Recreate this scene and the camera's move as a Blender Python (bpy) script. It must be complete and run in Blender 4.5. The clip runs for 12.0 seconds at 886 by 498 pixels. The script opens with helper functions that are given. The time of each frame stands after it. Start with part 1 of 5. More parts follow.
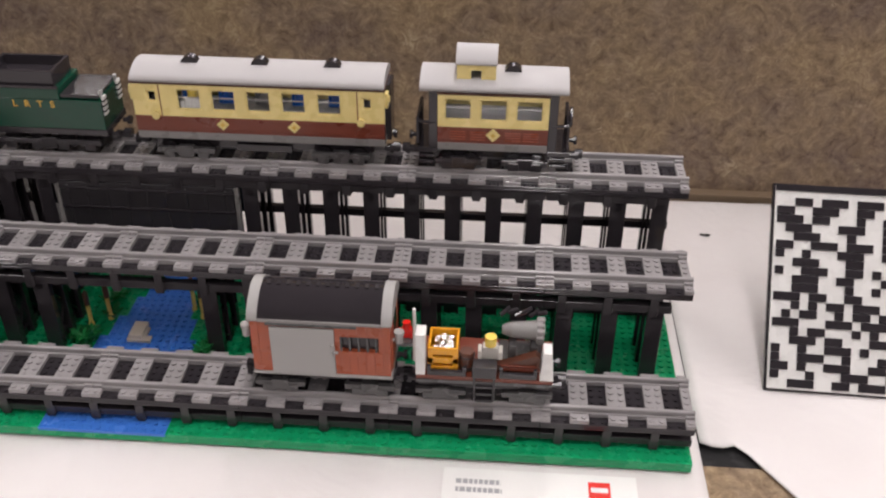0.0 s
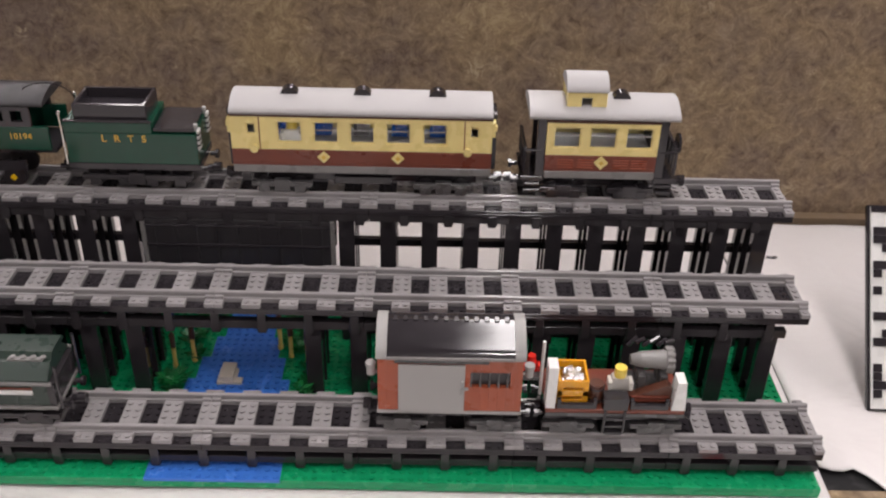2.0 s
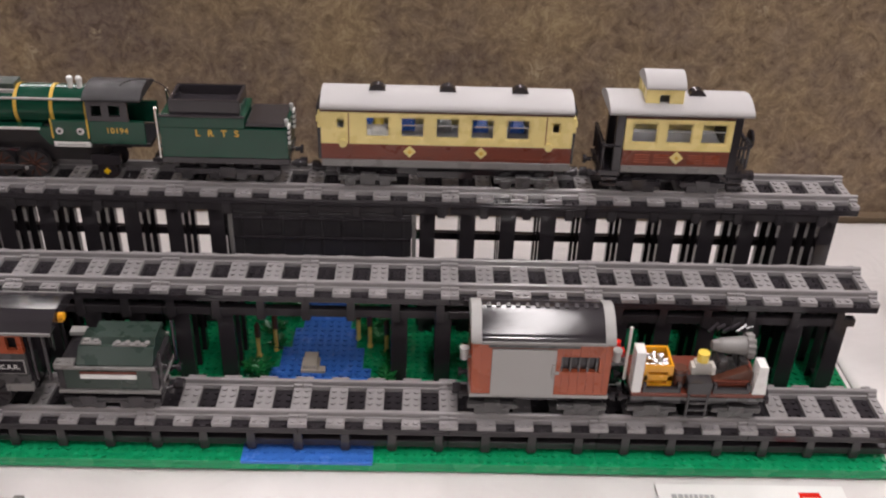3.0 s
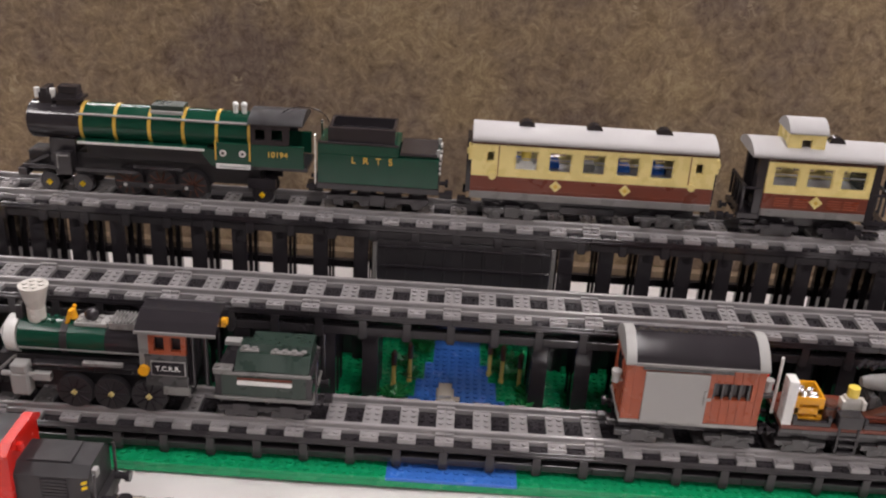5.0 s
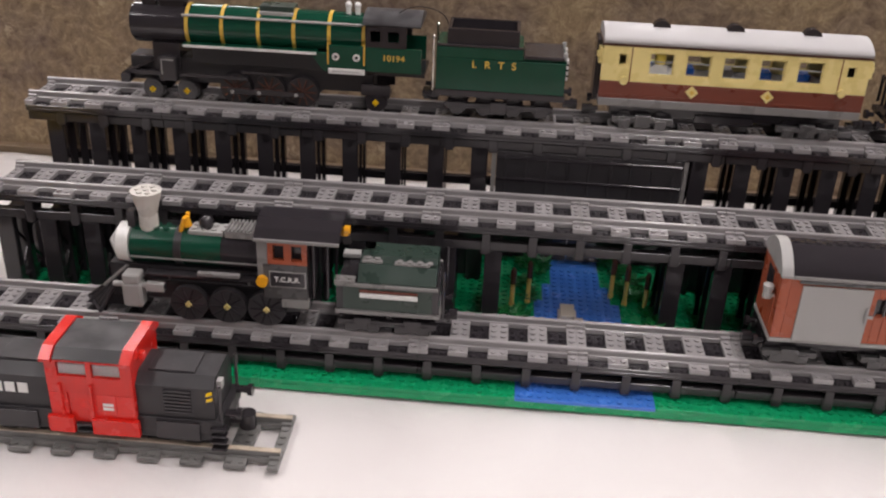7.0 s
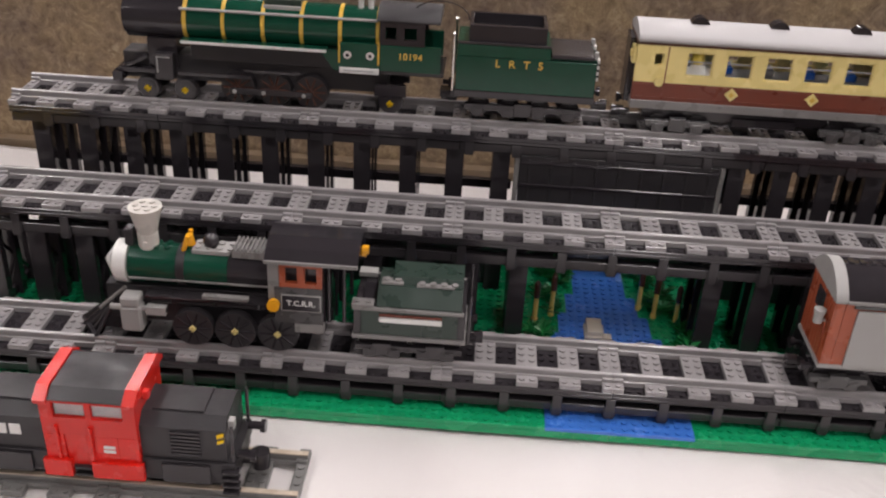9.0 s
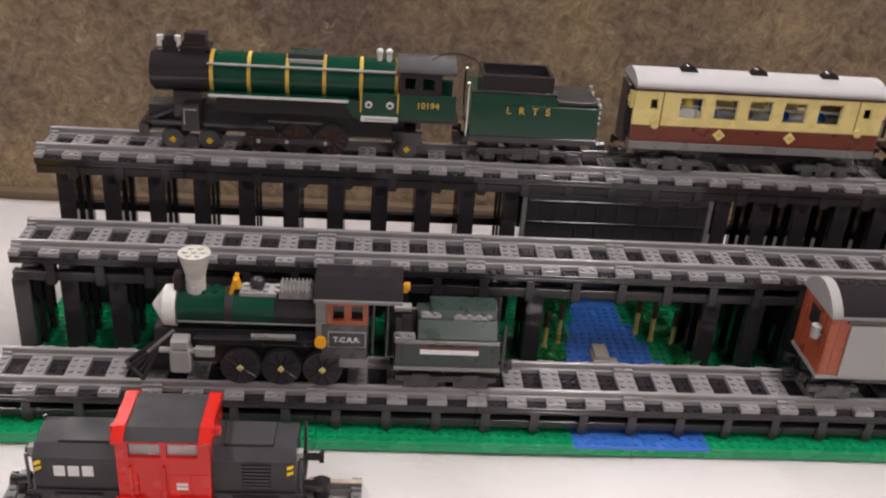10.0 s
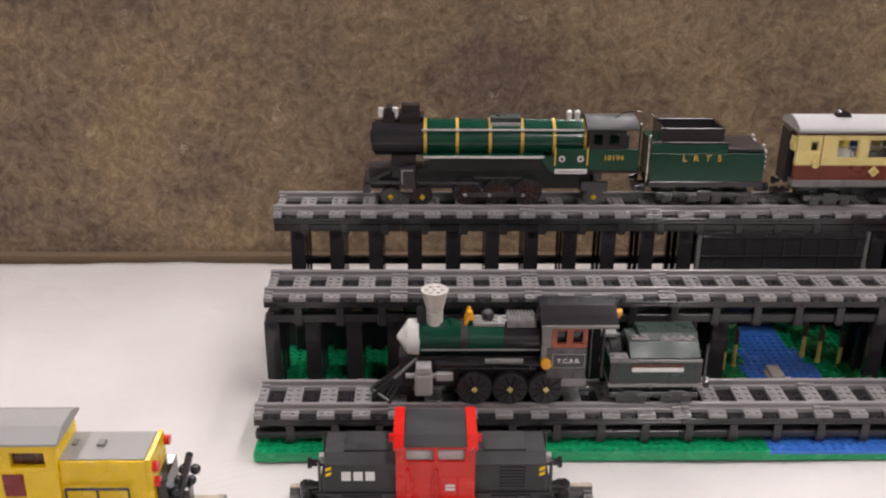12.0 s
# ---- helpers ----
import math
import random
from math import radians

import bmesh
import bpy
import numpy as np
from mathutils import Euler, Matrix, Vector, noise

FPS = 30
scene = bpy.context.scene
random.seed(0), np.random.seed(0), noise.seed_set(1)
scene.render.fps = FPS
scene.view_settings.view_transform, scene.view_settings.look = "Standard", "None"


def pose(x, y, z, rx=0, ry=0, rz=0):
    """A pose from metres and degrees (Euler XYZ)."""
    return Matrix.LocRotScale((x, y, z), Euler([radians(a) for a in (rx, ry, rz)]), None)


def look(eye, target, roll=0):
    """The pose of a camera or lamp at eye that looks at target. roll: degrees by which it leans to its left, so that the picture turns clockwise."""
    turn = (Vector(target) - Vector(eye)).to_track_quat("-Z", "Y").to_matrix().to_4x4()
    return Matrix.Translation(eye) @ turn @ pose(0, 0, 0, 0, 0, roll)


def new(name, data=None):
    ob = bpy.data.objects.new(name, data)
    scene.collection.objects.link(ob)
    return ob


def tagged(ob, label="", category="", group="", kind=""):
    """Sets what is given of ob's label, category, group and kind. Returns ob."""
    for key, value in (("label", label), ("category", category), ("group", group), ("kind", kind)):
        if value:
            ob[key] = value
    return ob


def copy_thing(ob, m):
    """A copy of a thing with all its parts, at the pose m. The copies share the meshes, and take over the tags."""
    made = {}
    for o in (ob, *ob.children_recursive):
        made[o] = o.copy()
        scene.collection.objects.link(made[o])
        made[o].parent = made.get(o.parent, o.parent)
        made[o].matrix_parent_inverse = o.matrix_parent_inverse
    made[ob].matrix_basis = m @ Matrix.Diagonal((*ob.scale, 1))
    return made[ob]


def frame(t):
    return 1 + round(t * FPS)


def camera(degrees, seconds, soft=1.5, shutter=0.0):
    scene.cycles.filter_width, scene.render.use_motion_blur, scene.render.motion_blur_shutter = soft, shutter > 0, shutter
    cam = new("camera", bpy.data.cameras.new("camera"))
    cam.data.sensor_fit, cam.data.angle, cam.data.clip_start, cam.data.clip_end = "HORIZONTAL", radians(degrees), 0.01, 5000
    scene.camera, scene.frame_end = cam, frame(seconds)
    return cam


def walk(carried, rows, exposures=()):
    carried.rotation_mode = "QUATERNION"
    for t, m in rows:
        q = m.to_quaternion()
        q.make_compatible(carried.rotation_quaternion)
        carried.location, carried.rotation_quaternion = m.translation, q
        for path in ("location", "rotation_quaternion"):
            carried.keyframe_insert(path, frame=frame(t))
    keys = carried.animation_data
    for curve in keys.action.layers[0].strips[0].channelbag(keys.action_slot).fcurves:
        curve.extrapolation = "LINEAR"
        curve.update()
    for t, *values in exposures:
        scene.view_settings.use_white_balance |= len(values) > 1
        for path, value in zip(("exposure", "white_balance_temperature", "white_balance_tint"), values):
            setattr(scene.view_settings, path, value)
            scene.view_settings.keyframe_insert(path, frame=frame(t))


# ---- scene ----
cam = camera(48.8, 12.0, soft=2.2)
PATH = [
    (0, (0.3410, -0.5967, 0.6108), (0.2751, 0.3972, -0.0584), 0.49),
    (0.5, (0.3334, -0.5519, 0.5932), (0.2640, 0.4335, -0.0881), 0.00),
    (1, (0.2971, -0.5487, 0.5913), (0.2673, 0.4456, -0.0800), -0.13),
    (1.5, (0.2314, -0.5705, 0.5997), (0.2456, 0.4370, -0.0520), 0.06),
    (2, (0.1847, -0.5848, 0.6033), (0.1997, 0.4289, -0.0386), 1.58),
    (2.5, (0.1434, -0.6032, 0.5982), (0.1591, 0.4157, -0.0354), 1.88),
    (3, (0.1019, -0.6204, 0.6005), (0.1284, 0.4020, -0.0273), 1.96),
    (3.5, (0.0501, -0.6324, 0.6029), (0.0797, 0.3994, -0.0092), 2.39),
    (3.7, (0.0379, -0.6392, 0.5962), (0.0656, 0.4021, 0.0006), 2.43),
    (5.3, (-0.0117, -0.6817, 0.5225), (-0.0373, 0.4113, 0.0279), 2.98),
    (5.5, (-0.0200, -0.6739, 0.5137), (-0.0606, 0.4151, 0.0113), 1.74),
    (6, (-0.0364, -0.6648, 0.4727), (-0.0762, 0.4137, -0.0519), 2.47),
    (6.5, (-0.0508, -0.6548, 0.4691), (-0.1084, 0.4090, -0.0831), 2.15),
    (7, (-0.0732, -0.6516, 0.4720), (-0.1350, 0.4127, -0.0789), 2.51),
    (7.5, (-0.0827, -0.6448, 0.4705), (-0.1535, 0.4223, -0.0737), 2.37),
    (7.7, (-0.0874, -0.6373, 0.4744), (-0.1594, 0.4266, -0.0760), 2.29),
    (9.3, (-0.1342, -0.5778, 0.4876), (-0.1360, 0.4647, -0.1067), 3.85),
    (9.5, (-0.1565, -0.5951, 0.4989), (-0.1265, 0.4558, -0.0795), 4.03),
    (10, (-0.2158, -0.6291, 0.5009), (-0.1294, 0.4364, -0.0442), 4.27),
    (10.5, (-0.2733, -0.6433, 0.4998), (-0.1561, 0.4131, -0.0574), 4.96),
    (11, (-0.3262, -0.6622, 0.5012), (-0.1955, 0.3933, -0.0545), 5.73),
    (11.5, (-0.3486, -0.6936, 0.5032), (-0.2413, 0.3708, -0.0404), 3.80),
    (12, (-0.3563, -0.7414, 0.5166), (-0.3379, 0.3641, 0.0500), 0.36),
]
walk(cam, [(t, look(eye, target, roll)) for t, eye, target, roll in PATH])


# ---- world and light ----
world = bpy.data.worlds.new("world")
scene.world = world
world.use_nodes = True
world.node_tree.nodes["Background"].inputs[0].default_value = (0.80, 0.86, 1.0, 1)
world.node_tree.nodes["Background"].inputs[1].default_value = 0.10
scene.view_settings.exposure = 0.0
CEILING = 2.30


def strip_lamp(x, y, long, wide, watts, colour=(1.0, 0.93, 0.94)):
    data = bpy.data.lights.new("strip_lamp", "AREA")
    data.shape, data.size, data.size_y, data.energy, data.color = "RECTANGLE", wide, long, watts, colour
    ob = new("strip_lamp", data)
    ob.matrix_world = pose(x, y, CEILING - 0.09)
    return ob


LAMPS = [(0.45, 2.5, 8.4, 0.18, 94.0), (2.4, 2.5, 8.4, 0.18, 107.0), (-1.5, 2.5, 8.4, 0.18, 86.0), (0.6, -3.7, 0.5, 0.14, 38.0)]
for row in LAMPS:
    strip_lamp(*row)


# ---- materials ----
def nodes_of(name):
    m = bpy.data.materials.new(name)
    m.use_nodes = True
    return m, m.node_tree.nodes, m.node_tree.links, m.node_tree.nodes["Principled BSDF"]


def plastic(name, rgb, rough=0.22, vary=0.10, bump=0.05):
    """Moulded plastic: faint cloudiness, dust in the gloss, small mould waves."""
    m, n, l, b = nodes_of(name)
    geo = n.new("ShaderNodeTexCoord")
    big, fine = n.new("ShaderNodeTexNoise"), n.new("ShaderNodeTexNoise")
    big.inputs["Scale"].default_value, fine.inputs["Scale"].default_value = 60, 900
    big.inputs["Detail"].default_value = 4
    l.new(geo.outputs["Object"], big.inputs["Vector"])
    l.new(geo.outputs["Object"], fine.inputs["Vector"])
    info = n.new("ShaderNodeObjectInfo")
    add = n.new("ShaderNodeMath")
    add.operation = "MULTIPLY_ADD"
    l.new(info.outputs["Random"], add.inputs[0])
    add.inputs[1].default_value = 0.5
    l.new(big.outputs["Fac"], add.inputs[2])
    ramp = n.new("ShaderNodeMapRange")
    ramp.inputs["From Min"].default_value, ramp.inputs["From Max"].default_value = 0.3, 1.2
    ramp.inputs["To Min"].default_value, ramp.inputs["To Max"].default_value = 1 - vary, 1 + vary
    l.new(add.outputs[0], ramp.inputs["Value"])
    mul = n.new("ShaderNodeVectorMath")
    mul.operation = "SCALE"
    mul.inputs[0].default_value = rgb
    l.new(ramp.outputs["Result"], mul.inputs["Scale"])
    l.new(mul.outputs["Vector"], b.inputs["Base Color"])
    r = n.new("ShaderNodeMapRange")
    r.inputs["From Min"].default_value, r.inputs["From Max"].default_value = 0.3, 0.7
    r.inputs["To Min"].default_value, r.inputs["To Max"].default_value = rough * 0.7, rough * 1.5
    l.new(big.outputs["Fac"], r.inputs["Value"])
    l.new(r.outputs["Result"], b.inputs["Roughness"])
    bp = n.new("ShaderNodeBump")
    bp.inputs["Strength"].default_value, bp.inputs["Distance"].default_value = bump, 0.0004
    l.new(fine.outputs["Fac"], bp.inputs["Height"])
    l.new(bp.outputs["Normal"], b.inputs["Normal"])
    return m


TRACK = plastic("track_grey_plastic", (0.285, 0.268, 0.272), 0.14)
OLDTRACK = plastic("old_grey_plastic", (0.17, 0.165, 0.16), 0.35)
BLACK = plastic("black_plastic", (0.027, 0.0235, 0.027), 0.085)
MATTE = plastic("dull_black_plastic", (0.022, 0.0195, 0.022), 0.42)
CHARCOAL = plastic("charcoal_plastic", (0.031, 0.0275, 0.0305), 0.17)
DARKGREY = plastic("dark_grey_plastic", (0.070, 0.067, 0.068), 0.24)
MIDGREY = plastic("mid_grey_plastic", (0.20, 0.19, 0.185), 0.3)
LIGHTGREY = plastic("light_grey_plastic", (0.33, 0.32, 0.31), 0.5, 0.03)
WHITE = plastic("white_plastic", (0.70, 0.69, 0.67), 0.25, 0.04)
CREAM = plastic("cream_plastic", (0.76, 0.62, 0.25), 0.25)
MAROON = plastic("maroon_plastic", (0.165, 0.036, 0.019), 0.32)
RUST = plastic("rust_plastic", (0.33, 0.072, 0.030), 0.28)
GREEN = plastic("baseplate_green_plastic", (0.006, 0.31, 0.12), 0.24)
BLUE = plastic("blue_plastic", (0.055, 0.20, 0.66), 0.2)
DKGREEN = plastic("dark_green_plastic", (0.005, 0.050, 0.029), 0.16)
SANDGREEN = plastic("slate_green_plastic", (0.020, 0.036, 0.028), 0.28)
LEAF = plastic("leaf_green_plastic", (0.008, 0.15, 0.035), 0.3, 0.3)
RED = plastic("red_plastic", (0.62, 0.016, 0.010), 0.22)
DKRED = plastic("dark_red_plastic", (0.20, 0.010, 0.010), 0.25)
YELLOW = plastic("yellow_plastic", (0.83, 0.55, 0.010), 0.22)
AMBER = plastic("amber_plastic", (0.72, 0.33, 0.015), 0.22)
TAN = plastic("tan_plastic", (0.86, 0.62, 0.18), 0.3)
BROWN = plastic("brown_plastic", (0.080, 0.026, 0.014), 0.3)
ROCK = plastic("pale_grey_plastic", (0.56, 0.50, 0.42), 0.4)
CHALK = plastic("warm_white_plastic", (0.56, 0.53, 0.49), 0.3, 0.04)
STRIP = plastic("worn_rail_metal", (0.50, 0.42, 0.33), 0.22)
ROOFWHITE = plastic("roof_white_plastic", (0.40, 0.385, 0.385), 0.5, 0.04)
GOLD = plastic("gold_print", (0.62, 0.40, 0.06), 0.35)
SKIN = plastic("yellow_figure_plastic", (0.78, 0.58, 0.10), 0.25)
SKYBLUE = plastic("bright_blue_plastic", (0.02, 0.12, 0.50), 0.25)
PAPER = plastic("white_card", (0.76, 0.75, 0.73), 0.7, 0.03)
INK = plastic("grey_ink", (0.36, 0.36, 0.37), 0.7)


def metal():
    m, n, l, b = nodes_of("bright_metal")
    b.inputs["Metallic"].default_value = 1
    b.inputs["Base Color"].default_value = (0.75, 0.73, 0.68, 1)
    b.inputs["Roughness"].default_value = 0.18
    t = n.new("ShaderNodeTexNoise")
    t.inputs["Scale"].default_value = 300
    bp = n.new("ShaderNodeBump")
    bp.inputs["Strength"].default_value, bp.inputs["Distance"].default_value = 0.1, 0.0004
    l.new(t.outputs["Fac"], bp.inputs["Height"])
    l.new(bp.outputs["Normal"], b.inputs["Normal"])
    return m


METAL = metal()


def clear():
    m, n, l, b = nodes_of("clear_plastic")
    b.inputs["Base Color"].default_value = (0.92, 0.94, 0.96, 1)
    b.inputs["Roughness"].default_value = 0.04
    b.inputs["Transmission Weight"].default_value = 1
    b.inputs["IOR"].default_value = 1.12
    return m


GLASS = clear()


def glow(name, rgb, power):
    m, n, l, b = nodes_of(name)
    b.inputs["Emission Color"].default_value = (*rgb, 1)
    b.inputs["Emission Strength"].default_value = power
    return m


def carpet(name, dark, mid, light, size=1.0):
    """Mottled pile: cloudy brown with short pale curls and dark flecks."""
    m, n, l, b = nodes_of(name)
    tc = n.new("ShaderNodeTexCoord")
    warp = n.new("ShaderNodeTexNoise")
    warp.inputs["Scale"].default_value, warp.inputs["Detail"].default_value = 26 * size, 3
    l.new(tc.outputs["Object"], warp.inputs["Vector"])
    mixv = n.new("ShaderNodeVectorMath")
    mixv.operation = "MULTIPLY_ADD"
    l.new(warp.outputs["Color"], mixv.inputs[0])
    mixv.inputs[1].default_value = (0.045, 0.045, 0.045)
    l.new(tc.outputs["Object"], mixv.inputs[2])
    cloud = n.new("ShaderNodeTexNoise")
    cloud.inputs["Scale"].default_value, cloud.inputs["Detail"].default_value = 7 * size, 6
    cloud.inputs["Roughness"].default_value = 0.7
    l.new(tc.outputs["Object"], cloud.inputs["Vector"])
    fine = n.new("ShaderNodeTexNoise")
    fine.inputs["Scale"].default_value, fine.inputs["Detail"].default_value = 88 * size, 6
    fine.inputs["Roughness"].default_value = 0.75
    l.new(mixv.outputs["Vector"], fine.inputs["Vector"])
    curl = n.new("ShaderNodeTexNoise")
    curl.inputs["Scale"].default_value, curl.inputs["Detail"].default_value = 44 * size, 5
    curl.inputs["Distortion"].default_value = 1.6
    l.new(mixv.outputs["Vector"], curl.inputs["Vector"])
    ridge = n.new("ShaderNodeMath")
    ridge.operation = "SUBTRACT"
    l.new(curl.outputs["Fac"], ridge.inputs[0])
    ridge.inputs[1].default_value = 0.5
    ab = n.new("ShaderNodeMath")
    ab.operation = "ABSOLUTE"
    l.new(ridge.outputs[0], ab.inputs[0])
    line = n.new("ShaderNodeMapRange")
    line.inputs["From Min"].default_value, line.inputs["From Max"].default_value = 0.0, 0.045
    line.inputs["To Min"].default_value, line.inputs["To Max"].default_value = 1, 0
    l.new(ab.outputs[0], line.inputs["Value"])
    gate = n.new("ShaderNodeTexNoise")
    gate.inputs["Scale"].default_value, gate.inputs["Detail"].default_value = 30 * size, 3
    l.new(tc.outputs["Object"], gate.inputs["Vector"])
    gr = n.new("ShaderNodeMapRange")
    gr.inputs["From Min"].default_value, gr.inputs["From Max"].default_value = 0.60, 0.80
    l.new(gate.outputs["Fac"], gr.inputs["Value"])
    both = n.new("ShaderNodeMath")
    both.operation = "MULTIPLY"
    l.new(line.outputs["Result"], both.inputs[0])
    l.new(gr.outputs["Result"], both.inputs[1])
    ramp = n.new("ShaderNodeValToRGB")
    ramp.color_ramp.elements[0].position, ramp.color_ramp.elements[0].color = 0.33, (*dark, 1)
    ramp.color_ramp.elements[1].position, ramp.color_ramp.elements[1].color = 0.70, (*light, 1)
    e = ramp.color_ramp.elements.new(0.5)
    e.color = (*mid, 1)
    l.new(fine.outputs["Fac"], ramp.inputs["Fac"])
    tone = n.new("ShaderNodeValToRGB")
    tone.color_ramp.elements[0].position, tone.color_ramp.elements[0].color = 0.36, (0.76, 0.74, 0.80, 1)
    tone.color_ramp.elements[1].position, tone.color_ramp.elements[1].color = 0.64, (1.26, 1.22, 1.02, 1)
    l.new(cloud.outputs["Fac"], tone.inputs["Fac"])
    mul = n.new("ShaderNodeMix")
    mul.data_type, mul.blend_type = "RGBA", "MULTIPLY"
    mul.inputs["Factor"].default_value = 1
    l.new(ramp.outputs["Color"], mul.inputs["A"])
    l.new(tone.outputs["Color"], mul.inputs["B"])
    top = n.new("ShaderNodeMix")
    top.data_type = "RGBA"
    l.new(both.outputs[0], top.inputs["Factor"])
    l.new(mul.outputs["Result"], top.inputs["A"])
    top.inputs["B"].default_value = (light[0] * 1.6, light[1] * 1.65, light[2] * 1.6, 1)
    l.new(top.outputs["Result"], b.inputs["Base Color"])
    b.inputs["Roughness"].default_value = 0.95
    b.inputs["Specular IOR Level"].default_value = 0.15
    bp = n.new("ShaderNodeBump")
    bp.inputs["Strength"].default_value, bp.inputs["Distance"].default_value = 0.6, 0.003
    l.new(fine.outputs["Fac"], bp.inputs["Height"])
    l.new(bp.outputs["Normal"], b.inputs["Normal"])
    return m


CARPET = carpet("brown_mottled_carpet", (0.142, 0.103, 0.074), (0.236, 0.176, 0.128), (0.36, 0.285, 0.205))


def cloth():
    m, n, l, b = nodes_of("white_cloth")
    tc = n.new("ShaderNodeTexCoord")
    weave, fold, soil = n.new("ShaderNodeTexNoise"), n.new("ShaderNodeTexNoise"), n.new("ShaderNodeTexNoise")
    weave.inputs["Scale"].default_value = 1400
    fold.inputs["Scale"].default_value, fold.inputs["Detail"].default_value, fold.inputs["Distortion"].default_value = 9, 3, 1.2
    soil.inputs["Scale"].default_value, soil.inputs["Detail"].default_value = 5, 5
    for t in (weave, fold, soil):
        l.new(tc.outputs["Object"], t.inputs["Vector"])
    ramp = n.new("ShaderNodeValToRGB")
    ramp.color_ramp.elements[0].position, ramp.color_ramp.elements[0].color = 0.3, (0.64, 0.60, 0.59, 1)
    ramp.color_ramp.elements[1].position, ramp.color_ramp.elements[1].color = 0.7, (0.72, 0.69, 0.68, 1)
    l.new(soil.outputs["Fac"], ramp.inputs["Fac"])
    l.new(ramp.outputs["Color"], b.inputs["Base Color"])
    b.inputs["Roughness"].default_value = 0.85
    b1, b2 = n.new("ShaderNodeBump"), n.new("ShaderNodeBump")
    b1.inputs["Strength"].default_value, b1.inputs["Distance"].default_value = 0.35, 0.012
    b2.inputs["Strength"].default_value, b2.inputs["Distance"].default_value = 0.15, 0.0004
    l.new(fold.outputs["Fac"], b1.inputs["Height"])
    l.new(weave.outputs["Fac"], b2.inputs["Height"])
    l.new(b1.outputs["Normal"], b2.inputs["Normal"])
    l.new(b2.outputs["Normal"], b.inputs["Normal"])
    return m


CLOTH = cloth()
SOFFIT = plastic("dark_ceiling_paint", (0.17, 0.165, 0.16), 0.85, 0.08)
PLASTER = plastic("grey_plaster", (0.46, 0.45, 0.44), 0.8, 0.05)
BLACKCLOTH = plastic("black_cloth", (0.012, 0.011, 0.012), 0.9, 0.3)
WOOD = plastic("brown_wood", (0.19, 0.135, 0.085), 0.55, 0.25)
GLOW = glow("lamp_diffuser", (1.0, 0.95, 0.88), 3.3)

# ---- mesh helpers, in millimetres ----
MM = 0.001


def box(bm, x0, x1, y0, y1, z0, z1, c=0.35):
    """A box with chamfered edges."""
    mid = [(x0 + x1) / 2, (y0 + y1) / 2, (z0 + z1) / 2]
    half = [abs(x1 - x0) / 2, abs(y1 - y0) / 2, abs(z1 - z0) / 2]
    c = min(c, 0.3 * min(half))
    vs = {}
    for sx in (-1, 1):
        for sy in (-1, 1):
            for sz in (-1, 1):
                s = (sx, sy, sz)
                for a in range(3):
                    co = [(mid[k] + s[k] * (half[k] - (0 if k == a else c))) * MM for k in range(3)]
                    vs[s, a] = bm.verts.new(co)
    for a in range(3):
        p, q = [k for k in range(3) if k != a]
        for s in (-1, 1):
            loop = []
            for u, v in ((-1, -1), (1, -1), (1, 1), (-1, 1)):
                t = [0, 0, 0]
                t[a], t[p], t[q] = s, u, v
                loop.append(vs[tuple(t), a])
            bm.faces.new(loop)
        for u in (-1, 1):
            for v in (-1, 1):
                t0, t1 = [0, 0, 0], [0, 0, 0]
                t0[a], t1[a] = -1, 1
                t0[p] = t1[p] = u
                t0[q] = t1[q] = v
                t0, t1 = tuple(t0), tuple(t1)
                bm.faces.new((vs[t0, p], vs[t1, p], vs[t1, q], vs[t0, q]))
    for sx in (-1, 1):
        for sy in (-1, 1):
            for sz in (-1, 1):
                bm.faces.new([vs[(sx, sy, sz), a] for a in range(3)])


def place(axis, u, v, w):
    """Local (u, v) across and w along the axis."""
    return {"x": (w, u, v), "y": (u, w, v), "z": (u, v, w)}[axis]


def cyl(bm, axis, u, v, w0, w1, r, r1=None, seg=18, smooth=True):
    """A cylinder or cone along an axis, centred on (u, v) of the two other axes."""
    r1 = r if r1 is None else r1
    rings = []
    for w, rad in ((w0, r), (w1, r1)):
        rings.append([bm.verts.new([k * MM for k in place(axis, u + rad * math.cos(2 * math.pi * i / seg), v + rad * math.sin(2 * math.pi * i / seg), w)]) for i in range(seg)])
    for i in range(seg):
        f = bm.faces.new((rings[0][i], rings[0][(i + 1) % seg], rings[1][(i + 1) % seg], rings[1][i]))
        f.smooth = smooth
    for ring in rings:
        bm.faces.new(ring)
        for i in range(seg):
            e = bm.edges.get((ring[i], ring[(i + 1) % seg]))
            e.smooth = False


def prism(bm, pts, axis, w0, w1, smooth=False):
    """A polygon of (u, v) points drawn out along an axis."""
    rings = [[bm.verts.new([k * MM for k in place(axis, u, v, w)]) for u, v in pts] for w in (w0, w1)]
    n = len(pts)
    for i in range(n):
        f = bm.faces.new((rings[0][i], rings[0][(i + 1) % n], rings[1][(i + 1) % n], rings[1][i]))
        f.smooth = smooth
    for ring in rings:
        bm.faces.new(ring)
        for i in range(n):
            bm.edges.get((ring[i], ring[(i + 1) % n])).smooth = False


def ball(bm, x, y, z, r, squash=1.0):
    m = pose(x * MM, y * MM, z * MM) @ Matrix.Diagonal((r * MM, r * MM, r * MM * squash, 1))
    made = bmesh.ops.create_uvsphere(bm, u_segments=14, v_segments=9, radius=1, matrix=m)
    for v in made["verts"]:
        for f in v.link_faces:
            f.smooth = True


